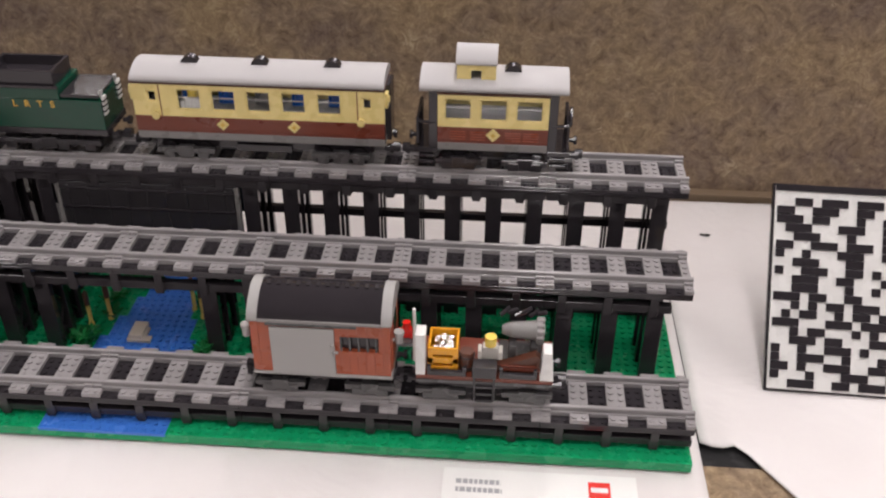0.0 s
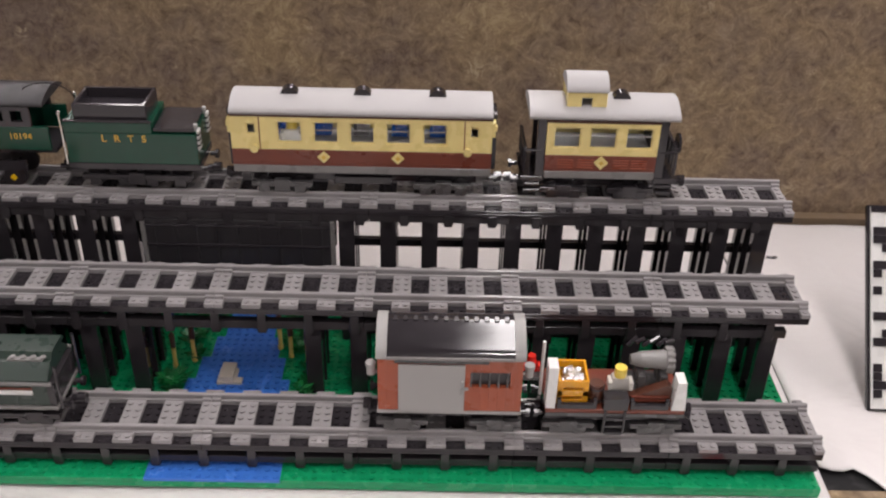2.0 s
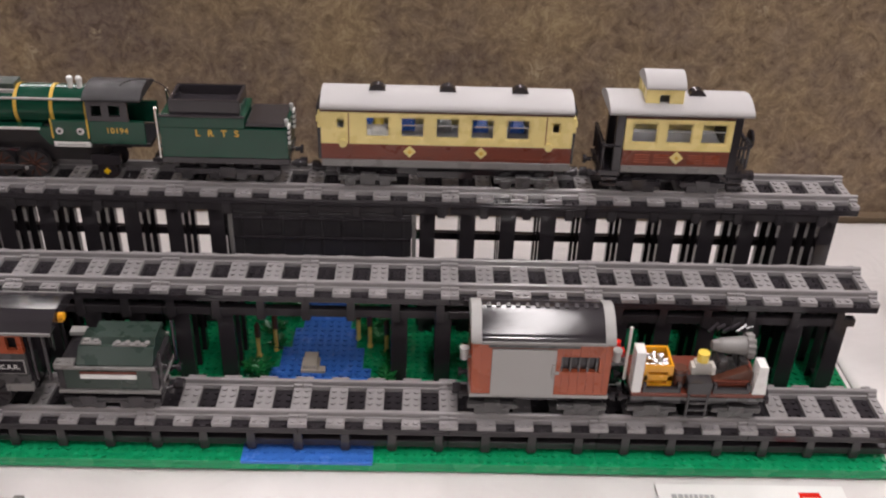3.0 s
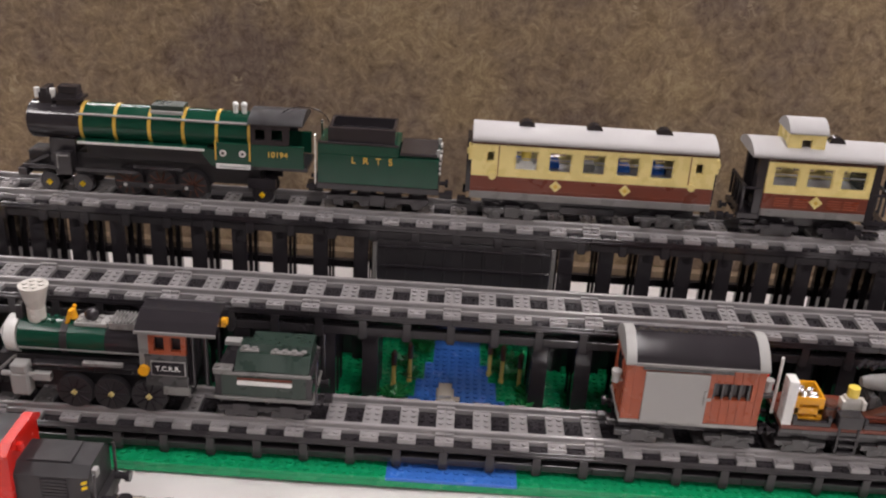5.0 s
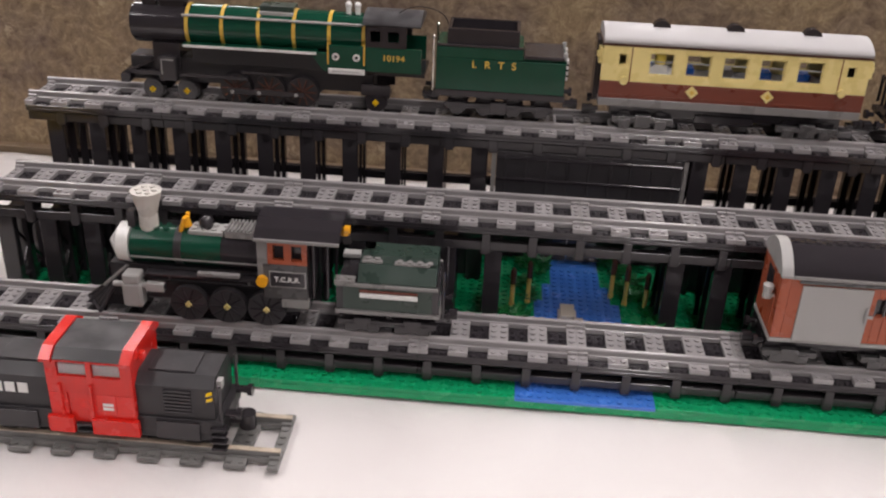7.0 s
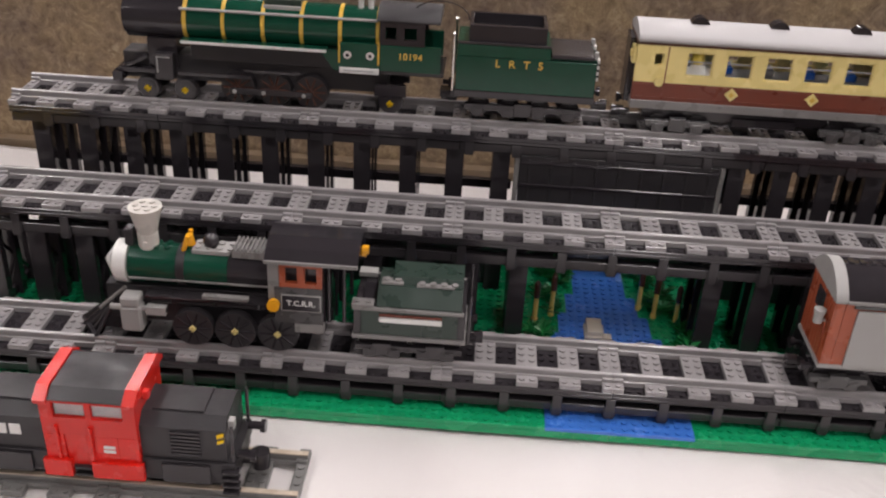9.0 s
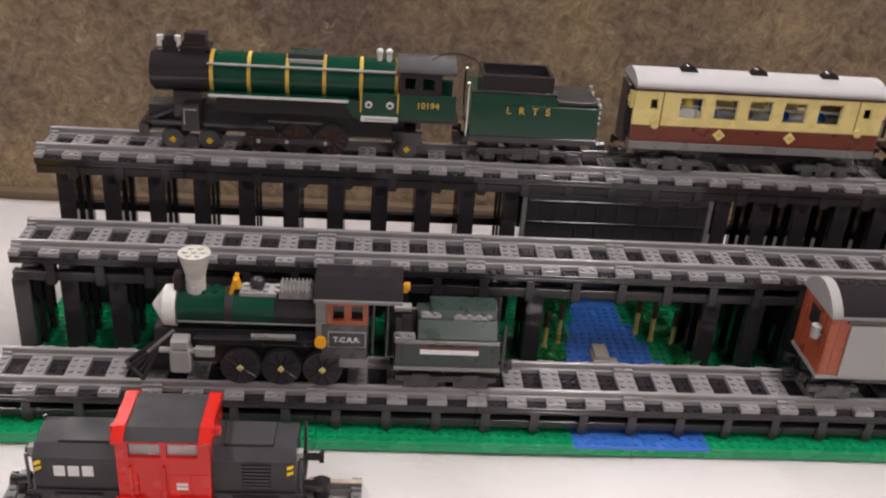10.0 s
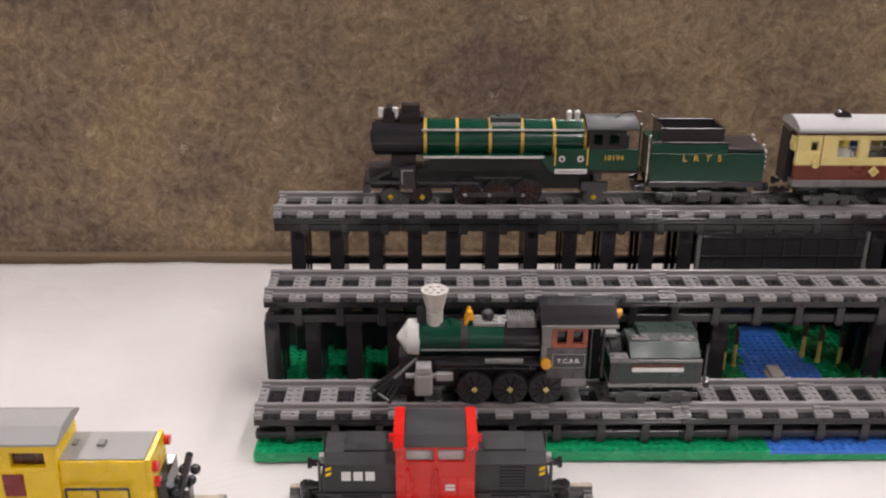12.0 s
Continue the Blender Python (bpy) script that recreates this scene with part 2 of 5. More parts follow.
def bar(bm, p, q, r, seg=8):
    """A round bar from p to q."""
    p, q = Vector(p) * MM, Vector(q) * MM
    d = q - p
    m = Matrix.Translation((p + q) / 2) @ d.to_track_quat("Z", "Y").to_matrix().to_4x4()
    made = bmesh.ops.create_cone(bm, cap_ends=True, segments=seg, radius1=r * MM, radius2=r * MM, depth=d.length, matrix=m)
    return made


def stud(bm, x, y, z, seg=10):
    cyl(bm, "z", x, y, z, z + 1.3, 2.4, seg=seg)


def stud_rows(bm, x0, x1, y0, y1, z, step=8):
    for i in range(int(round((x1 - x0) / step))):
        for j in range(int(round((y1 - y0) / step))):
            stud(bm, x0 + step * (i + 0.5), y0 + step * (j + 0.5), z)


def mesh_of(name, bm, mat):
    bmesh.ops.recalc_face_normals(bm, faces=bm.faces)
    me = bpy.data.meshes.new(name)
    bm.to_mesh(me)
    bm.free()
    me.materials.append(mat)
    return me


def part(name, bm, mat, parent=None, label=""):
    me = bm if isinstance(bm, bpy.types.Mesh) else mesh_of(name, bm, mat)
    ob = new(name, me)
    ob.parent = parent
    if label:
        tagged(ob, label)
    return ob


def boxes(*rows, c=0.35):
    bm = bmesh.new()
    for r in rows:
        box(bm, *r, c=c)
    return bm


def thing(name, x, y, z, label, category, group="", kind=""):
    """An Empty at a thing's base; millimetres."""
    ob = new(name)
    ob.empty_display_size = 0.01
    ob.matrix_basis = pose(x * MM, y * MM, z * MM)
    return tagged(ob, label, category, group, kind)


def letters(name, text, size, mat, parent, x, y, z, rx=90, spread=1.0, label=""):
    """Raised print in the built-in font, facing the viewer's side; millimetres."""
    cu = bpy.data.curves.new(name, "FONT")
    cu.body, cu.size, cu.extrude, cu.align_x, cu.align_y = text, size * MM, 0.15 * MM, "CENTER", "CENTER"
    cu.space_character, cu.offset = spread, 0.12 * MM
    tmp = new(name + "_tmp", cu)
    bpy.context.view_layer.update()
    me = bpy.data.meshes.new_from_object(tmp.evaluated_get(bpy.context.evaluated_depsgraph_get()))
    bpy.data.objects.remove(tmp)
    me.materials.clear()
    me.materials.append(mat)
    ob = new(name, me)
    ob.parent = parent
    ob.matrix_basis = pose(x * MM, y * MM, z * MM, rx)
    if label:
        tagged(ob, label)
    return ob


def ring_part(name, x, r, wide, z, parent, mat, label=""):
    bm = bmesh.new()
    cyl(bm, "x", 0, z, x - wide / 2, x + wide / 2, r, seg=40)
    return part(name, bm, mat, parent, label)


def arc(y0, z0, y1, z1, lift, n=10):
    """Points of a shallow arch from (y0, z0) to (y1, z1)."""
    return [(y0 + (y1 - y0) * i / n, z0 + (z1 - z0) * i / n + lift * math.sin(math.pi * i / n) ** 0.8) for i in range(n + 1)]


# ---- room ----
def slab(name, x0, x1, y0, y1, z0, z1, mat, label, category):
    bm = boxes((x0 * 1000, x1 * 1000, y0 * 1000, y1 * 1000, z0 * 1000, z1 * 1000))
    return tagged(part(name, bm, mat), label, category, kind="structure")


WALL_Y = 0.460
slab("wall_partition", -2.2, 2.2, WALL_Y, WALL_Y + 0.06, -0.74, 0.374, CARPET, "low partition covered in mottled brown carpet behind the table", "wall")
slab("floor", -4.5, 4.5, -4.5, 7.2, -0.80, -0.74, CARPET, "mottled brown carpet floor of the hall", "floor")
slab("ceiling", -4.5, 4.5, -4.5, 7.2, CEILING, CEILING + 0.1, SOFFIT, "dark grey hall ceiling", "ceiling")
# unseen walls, added to close the hall; their grey sets the bounced fill
slab("wall_north", -4.5, 4.5, 7.2, 7.3, -0.8, CEILING, PLASTER, "unseen grey hall wall, added to bounce light", "wall")
slab("wall_south", -4.5, 4.5, -4.6, -4.5, -0.8, CEILING, PLASTER, "unseen grey hall wall, added to bounce light", "wall")
slab("wall_east", 4.5, 4.6, -4.6, 7.3, -0.8, CEILING, PLASTER, "unseen grey hall wall, added to bounce light", "wall")
slab("wall_west", -4.6, -4.5, -4.6, 7.3, -0.8, CEILING, PLASTER, "unseen grey hall wall, added to bounce light", "wall")
slab("baseboard", -1.3, 1.3, WALL_Y - 0.014, WALL_Y, -0.03, 0.006, WOOD, "brown strip along the foot of the partition", "baseboard")

for x, y, long, wide, watts in LAMPS:
    lamp = thing("ceiling_light", x * 1000, y * 1000, CEILING * 1000, "long white strip light fixed to the ceiling", "ceiling light", "strip lights")
    part("housing", boxes((-wide * 560, wide * 560, -long * 505, long * 505, -60, 0)), WHITE, lamp)
    part("diffuser", boxes((-wide * 500, wide * 500, -long * 500, long * 500, -78, -61)), GLOW, lamp, "glowing white diffuser")

# ---- table and cloth ----
table = thing("table", 0, 0, -740, "long folding table under a white cloth", "table")
# the top's black stands for the shaded skirt between the two cloths
part("tabletop", boxes((-1400, 1400, -420, 436, 705, 733)), BLACKCLOTH, table, "tabletop, black to stand for the shaded skirt in the cloth gap")
for x in (-1340, 1340):
    for y in (-370, 400):
        bm = bmesh.new()
        cyl(bm, "z", x, y, 0, 705, 14)
        part("leg", bm, METAL, table)


def sheet(name, xs, front, back, label, seed):
    """A cloth sheet, slightly rumpled, whose front edge is a function of x."""
    bm = bmesh.new()
    rows = 90
    grid = []
    for x in xs:
        f, b = front(x), back(x)
        col = []
        for j in range(rows + 1):
            y = f + (b - f) * j / rows
            p = Vector((x * 5 + seed, y * 7, 0))
            z = -0.0022 + 0.0018 * noise.noise(p) + 0.0006 * noise.noise(p * 4)
            col.append(bm.verts.new((x, y, min(z, -0.0006))))
        grid.append(col)
    for i in range(len(grid) - 1):
        for j in range(rows):
            bm.faces.new((grid[i][j], grid[i + 1][j], grid[i + 1][j + 1], grid[i][j + 1])).smooth = True
    ob = part(name, bm, CLOTH)
    ob.modifiers.new("thick", "SOLIDIFY").thickness = -0.0012
    return tagged(ob, label, "tablecloth")


def notch(x):
    return 0.030 + 0.006 * math.sin(x * 90) if x < 0.556 else max(-0.42, 0.030 - (x - 0.556) * 1.5)


def back_edge(x):
    return 0.440 + 0.0035 * noise.noise(Vector((x * 14, 3, 0))) + 0.0015 * noise.noise(Vector((x * 60, 1, 0)))


sheet("tablecloth", [-1.4 + 1.9235 * i / 180 for i in range(181)], lambda x: -0.42, back_edge, "white cotton tablecloth spread flat under the railway display", 0)
sheet("tablecloth", [0.5245 + 0.88 * i / 90 for i in range(91)], notch, back_edge, "second white tablecloth with its corner folded back", 9)
# added slab just under the cloth, in place of the carpet floor below
mat_ob = part("carpet_scrap", boxes((522, 660, -60, 5, -6.6, -4.4)), CARPET)
tagged(mat_ob, "added brown carpet slab standing in for the floor in the cloth gap", "carpet")

# ---- display base ----
HALF = 512
RAIL_LOW, RAIL_MID, RAIL_TOP = 47.2, 120.7, 173.3
Y_LOW, Y_MID, Y_TOP = 35.6, 124.0, 207.6
STOCK_LOW, STOCK_TOP = 45.4, 170.0
GROUND = 9.6


def water_half(y):
    """Half the river's width at a depth into the board."""
    return 56 if y < 72 else max(24, 48 - (y - 110) * 0.25)


def in_water(x, y):
    return abs(x - 8) < water_half(y)


for k in range(4):
    x0 = -HALF + 256 * k
    base = thing("baseplate", x0 + 128, 120, 0, "square green studded baseplate on the white cloth", "baseplate", "green baseplates")
    part("plate", boxes((-127.9, 127.9, -128, 128, 0, GROUND - 3.4)), GREEN, base)
    pins = bmesh.new()
    plan = []
    for j in range(32):
        dry = [not in_water(x0 + 8 * i + 4, 8 * j + 4) for i in range(32)]
        cut = tuple(i for i in range(1, 32) if dry[i] != dry[i - 1])
        runs = tuple((p, q) for p, q in zip((0,) + cut, cut + (32,)) if dry[p])
        for p, q in runs:
            for i in range(p, q):
                stud(pins, -124 + 8 * i, -124 + 8 * j, GROUND, seg=8)
        if plan and plan[-1][0] == runs:
            plan[-1][2] = j + 1
        else:
            plan.append([runs, j, j + 1])
    for runs, j0, j1 in plan:
        for p, q in runs:
            top = bmesh.new()
            box(top, -127.9 + 8 * p, -128.1 + 8 * q, -128 + 8 * j0 + 0.02, -128 + 8 * j1 - 0.02, GROUND - 3.3, GROUND, c=0.15)
            part("top_plate", top, GREEN, base)
    ob = part("studs", pins, GREEN, base)
    tagged(ob, kind="stuff")

river = thing("river", 8, 120, GROUND - 3.2, "bright blue studded river crossing the green base", "river")
for j in range(32):
    w = water_half(8 * j + 4)
    n = int(round(w / 8))
    bm = bmesh.new()
    box(bm, -8 * n, 8 * n, -128 + 8 * j + 0.05, -120 + 8 * j - 0.05, 0, 3.1, c=0.15)
    if j < 28:
        for i in range(-n, n):
            stud(bm, 8 * i + 4, -124 + 8 * j, 3.1, seg=8)
    part("plate", bm, BLUE, river)

rock = thing("stone", -1.5, 123, GROUND, "pale grey stepped stone lying in the river", "stone")
part("slab", boxes((-9, 8, -12, 9, 0, 3.2), (-7, 6, -10, 12, 3.2, 7.4), (8, 14, -12, -4, 0, 3.0)), ROCK, rock)


# ---- track ----
def track_piece(name, mat, label, metal_strip=False):
    """A straight track, 128 long and 64 wide; its origin is at the rail top."""
    t = thing(name, 0, 0, 0, label, "track", "straight track pieces")
    bm = bmesh.new()
    head = [(1.9 * math.cos(math.pi * k / 10), 8.9 + 1.5 * math.sin(math.pi * k / 10) ** 0.7) for k in range(11)]
    prism(bm, [(-2.4, 0), (-2.2, 3.0), (-1.3, 6.0), (-1.8, 7.4)] + head[::-1] + [(1.8, 7.4), (1.3, 6.0), (2.2, 3.0), (2.4, 0)], "x", -63.9, 63.9, smooth=True)
    box(bm, -63.9, 63.9, -3.4, 3.4, 0.2, 5.0, c=0.4)
    for x in (-63.9 + 4, 63.9 - 4):
        box(bm, x - 4, x + 4, -4.2, 4.2, 0.2, 7.2, c=0.5)
    me = mesh_of("rail", bm, mat)
    for y in (-20, 20):
        r = part("rail", me, mat, t)
        r.location = (0, y * MM, -10.4 * MM)
    if metal_strip:
        sm = mesh_of("conductor", boxes((-63.9, 63.9, -2.1, 2.1, 10.0, 11.0)), STRIP)
        for y in (-20, 20):
            r = part("conductor", sm, STRIP, t, "bright metal strip")
            r.location = (0, y * MM, -10.4 * MM)
    tie = boxes((-8, 8, -32, 32, 0, 4.2), c=0.4)
    for sx in (-4, 4):
        for sy in (-28, -12, -4, 4, 12, 28):
            stud(tie, sx, sy, 4.2)
    tm = mesh_of("sleeper", tie, mat)
    ends = boxes((-4, 4, -32, 32, 0, 4.2), c=0.4)
    for sy in (-28, -12, -4, 4, 12, 28):
        stud(ends, 0, sy, 4.2)
    em = mesh_of("sleeper", ends, mat)
    for x in (-32, 0, 32):
        o = part("sleeper", tm, mat, t)
        o.location = (x * MM, 0, -10.4 * MM)
    for x in (-64 + 4, 64 - 4):
        o = part("sleeper", em, mat, t)
        o.location = (x * MM, 0, -10.4 * MM)
    return t


JOINTS = [-HALF + 128 * k for k in range(9)]
first = track_piece("track_straight", TRACK, "grey plastic straight railway track with studded sleepers")
spots = [((p + q) / 2, y, z) for y, z in ((Y_LOW, RAIL_LOW), (Y_MID, RAIL_MID), (Y_TOP, RAIL_TOP)) for p, q in zip(JOINTS, JOINTS[1:])]
first.matrix_basis = pose(*[v * MM for v in spots[0]])
for x, y, z in spots[1:]:
    copy_thing(first, pose(x * MM, y * MM, z * MM, 0, 0, random.uniform(-0.06, 0.06)))

Y_SHUNT = -77.5
second = track_piece("track_straight", OLDTRACK, "older dark grey straight track with metal-topped rails on the cloth", True)
second.matrix_basis = pose(-0.281, Y_SHUNT * MM, 10.6 * MM)
for x, y in ((-409, Y_SHUNT), (-590, -92), (-718, -92)):
    copy_thing(second, pose(x * MM, y * MM, 10.6 * MM))


# ---- trestles ----
def deck_mesh(x0, x1, z0, z1):
    """A black deck plate whose studs show between the sleepers."""
    bm = boxes((x0, x1, -32, 32, z0, z1))
    for g in [(x1 - x0) * f for f in (0.125, 0.375, 0.625, 0.875)]:
        for sx in (-4, 4):
            for sy in (-28, -12, -4, 4, 12, 28):
                stud(bm, x0 + g + sx, sy, z1, seg=8)
    return bm


def trestle(name, y_mid, rail, label, bents, girts, half_depth, beam):
    """A black trestle: deck plate, bents of three posts with ties and braces, long girts and a bracketed front beam."""
    t = thing(name, 0, y_mid, GROUND, label, "trestle")
    deck = rail - 10.4 - GROUND
    for p, q in zip(JOINTS, JOINTS[1:]):
        part("deck_plate", deck_mesh(p + 0.1, q - 0.1, deck - 3.3, deck - 0.1), BLACK, t)
        part("deck_lip", boxes((p + 0.1, q - 0.1, -31.8, -26, deck - 6.3, deck - 3.4)), BLACK, t)
    for side in (-1, 1):
        y = side * 25.25
        for k in range(8):
            part("deck_beam", boxes((-HALF + 128 * k + 0.2, min(-HALF + 128 * k + 127.8, 496), y - 3.75, y + 3.75, beam[0] - GROUND, beam[1] - GROUND)), CHARCOAL if side < 0 else BLACK, t)
    br = boxes((-3.6, 3.6, -31.5, -23, beam[0] - GROUND - 2.7, deck - 6.4), (-4.6, 4.6, -31, -22, beam[0] - GROUND - 0.8, beam[1] - GROUND + 1))
    bracket = mesh_of("bracket", br, CHARCOAL)
    post = bmesh.new()
    top = beam[0] - GROUND - 0.2
    box(post, -7.4, 7.4, -4, 4, 0, top)
    post_me = mesh_of("post", post, BLACK)
    tie_me = mesh_of("cross_tie", boxes((-3.8, 3.8, -half_depth + 2, half_depth - 2, -4, 4)), BLACK)
    brace = bmesh.new()
    bar(brace, (0, -half_depth + 4, 6), (0, half_depth - 4, top - 8), 1.7)
    bar(brace, (0, half_depth - 4, 6), (0, -half_depth + 4, top - 8), 1.7)
    brace_me = mesh_of("brace", brace, BLACK)
    for x in bents:
        for y in (-half_depth + 6, 0, half_depth - 6):
            o = part("post", post_me, BLACK, t)
            o.location = (x * MM, y * MM, 0)
        for z in (top - 5, 6):
            o = part("cross_tie", tie_me, BLACK, t)
            o.location = (x * MM, 0, z * MM)
        o = part("brace", brace_me, BLACK, t)
        o.location = ((x + 3) * MM, 0, 0)
    for k in range(25):
        o = part("bracket", bracket, CHARCOAL, t)
        o.location = ((-480 + 40 * k) * MM, 0, 0)
    for z0, z1, a, b in girts:
        for y in (half_depth - 1,):
            part("girt", boxes((a, b, y - 3.2, y + 3.2, z0 - GROUND, z1 - GROUND)), BLACK, t)
    return t


mid_bents = [83 + 40 * k for k in range(11)] + [-73 - 39.4 * k for k in range(12)]
top_bents = [107 + 38.2 * k for k in range(11)] + [-92 - 39.7 * k for k in range(11)]
trestle("trestle", Y_MID, RAIL_MID, "black plastic trestle carrying the middle track over the green base", mid_bents, [], 30, (87, 95))
top_trestle = trestle("trestle", Y_TOP, RAIL_TOP, "taller black plastic trestle carrying the top track", top_bents,
                      [(88, 96, -500, -80), (88, 96, 96, 508)], 29, (147.5, 155))
for s in (-1, 1):
    bm = boxes((-76, 92, s * 27 - 3, s * 27 + 3, 88 - GROUND, 147 - GROUND))
    gd = part("girder", bm, MATTE, top_trestle, "black panelled girder over the river")
    for x in range(-68, 90, 19):
        part("rib", boxes((x - 1.2, x + 1.2, s * 27 - 4, s * 27 + 4, 90 - GROUND, 144 - GROUND)), MATTE, gd)
    for z in (94, 120, 141):
        part("flange", boxes((-76, 92, s * 27 - 4.3, s * 27 + 4.3, z - GROUND - 1.5, z - GROUND + 1.5)), BLACK, gd)
for k in range(8):
    part("back_panel", boxes((-HALF + 128 * k + 0.2, -HALF + 128 * k + 127.8, 27, 30, 0.2, 36)), BLACK, top_trestle)
# added black sheets stand in for the darkness among the lower posts
for a, b in ((-508, -384), (-383.6, -256), (-255.6, -84), (98, 256), (256.4, 384), (384.4, 508)):
    part("infill_panel", boxes((a, b, -16, -12, 0.2, 76)), BLACK, top_trestle, "added black sheet standing in for the dark lower bays")
for s in (-1, 1):
    part("end_post", boxes((8 + s * 86.5 - 2, 8 + s * 86.5 + 2, -30, -24, 90 - GROUND, 147 - GROUND)), MIDGREY, top_trestle, "pale grey end post")

low = thing("track_support", 0, Y_LOW, GROUND, "low black support wall under the front track", "trestle")
for p, q in zip(JOINTS, JOINTS[1:]):
    x0, x1 = p + 0.1, q - 0.1
    part("deck_plate", deck_mesh(x0, x1, 23.8, 27.1), BLACK, low)
    part("deck_lip", boxes((x0, x1, -31.8, -26, 20.8, 23.7)), BLACK, low)
    part("front_beam", boxes((x0, x1, -29, -21.5, 5.0, 12.4), c=0.6), CHARCOAL, low)
    part("core", boxes((x0, x1, -12, 26, 0.2, 23.7)), MATTE, low)
pm = mesh_of("bracket", boxes((-3.6, 3.6, -31.5, -23, 2.4, 20.7), (-4.6, 4.6, -31, -22, 4.2, 13.4)), CHARCOAL)
for k in range(25):
    o = part("bracket", pm, CHARCOAL, low)
    o.location = ((-480 + 40 * k) * MM, 0, 0)


# ---- river plants ----
def leaf_plant(x, y, height, seed):
    rnd = random.Random(seed)
    t = thing("plant", x, y, GROUND, "dark green plastic leaf plant at the river bank", "plant", "bank plants")
    for k in range(rnd.randint(2, 4)):
        bm = bmesh.new()
        z = 2 + k * height / 4
        for a in range(5):
            ang = a * 1.257 + rnd.random()
            ln, wd = rnd.uniform(8, 13), 2.6
            cx, sx = math.cos(ang), math.sin(ang)
            tip = (cx * ln, sx * ln, z + rnd.uniform(1, 6))
            p = [(0, 0, z - 1), (cx * ln * 0.5 - sx * wd, sx * ln * 0.5 + cx * wd, z + 2), tip, (cx * ln * 0.5 + sx * wd, sx * ln * 0.5 - cx * wd, z + 2)]
            lo = [bm.verts.new([c * MM for c in q]) for q in p]
            hi = [bm.verts.new((q[0] * MM, q[1] * MM, (q[2] + 1.2) * MM)) for q in p]
            bm.faces.new(hi)
            bm.faces.new(lo[::-1])
            for i in range(4):
                bm.faces.new((lo[i], lo[(i + 1) % 4], hi[(i + 1) % 4], hi[i]))
        part("leaf", bm, LEAF, t)
    return t


rnd = random.Random(4)
for s in (-1, 1):
    for k in range(13):
        y = rnd.uniform(80, 228)
        leaf_plant(8 + s * (water_half(y) + rnd.uniform(4, 30)), y, rnd.uniform(6, 20), 100 + 20 * s + k)

for x, y, h in ((-53, 134, 42), (-38, 146, 44), (41, 166, 42), (53, 154, 43), (70, 142, 42)):
    t = thing("cattail", x, y, GROUND, "tan cattail stem with a brown head by the river", "plant", "cattails")
    bm = bmesh.new()
    cyl(bm, "z", 0, 0, 0, h * 0.6, 2.1, seg=10)
    cyl(bm, "z", 0, 0, 0, 4, 2.8, seg=10)
    part("stem", bm, TAN, t)
    bm = bmesh.new()
    cyl(bm, "z", 0, 0, h * 0.6, h * 0.92, 2.7, seg=10)
    cyl(bm, "z", 0, 0, h * 0.92, h, 2.7, 0.8, seg=10)
    part("head", bm, BROWN, t)


# ---- rolling stock ----
def wheel_mesh(r, wide, hub=None):
    bm = bmesh.new()
    cyl(bm, "y", 0, 0, 0, wide, r, seg=24)
    cyl(bm, "y", 0, 0, wide, wide + 1.2, r + 1.3, seg=24)
    cyl(bm, "y", 0, 0, -0.8, 0, r * 0.72, seg=20)
    return mesh_of("wheel", bm, BLACK)


def bogie(parent, x, wheels, r=8.0, frame_mat=DARKGREY, half=26):
    """Side frames and wheels of a truck."""
    span = max(wheels) - min(wheels)
    for s in (-1, 1):
        bm = boxes((x - span / 2 - 11, x + span / 2 + 11, s * 21 - 2.5, s * 21 + 2.5, 9, 14), (x - 7, x + 7, s * 21 - 3, s * 21 + 3, 5, 16))
        for w in wheels:
            box(bm, x + w - 5, x + w + 5, s * 21 - 3.2, s * 21 + 3.2, 4, 12)
            cyl(bm, "y", x + w, 8, s * 21 - 3.8, s * 21 + 3.8, 3.2)
        part("side_frame", bm, frame_mat, parent)
    me = wheel_mesh(r, 4)
    for w in wheels:
        for s in (-1, 1):
            o = part("wheel", me, BLACK, parent)
            o.matrix_basis = pose((x + w) * MM, s * 17 * MM, (r + 1.8) * MM, 0, 0, 0 if s < 0 else 180)


def coupling(parent, x, s):
    bm = boxes((min(x, x + s * 12), max(x, x + s * 12), -4, 4, 9, 13))
    cyl(bm, "x", 0, 12, min(x + s * 6, x + s * 13), max(x + s * 6, x + s * 13), 4.6)
    part("coupling", bm, BLACK, parent)
    for y in (-15, 15):
        bm = bmesh.new()
        cyl(bm, "x", y, 18, min(x, x + s * 7), max(x, x + s * 7), 2.2)
        cyl(bm, "x", y, 18, min(x + s * 5, x + s * 8), max(x + s * 5, x + s * 8), 4.2)
        part("buffer", bm, BLACK, parent)


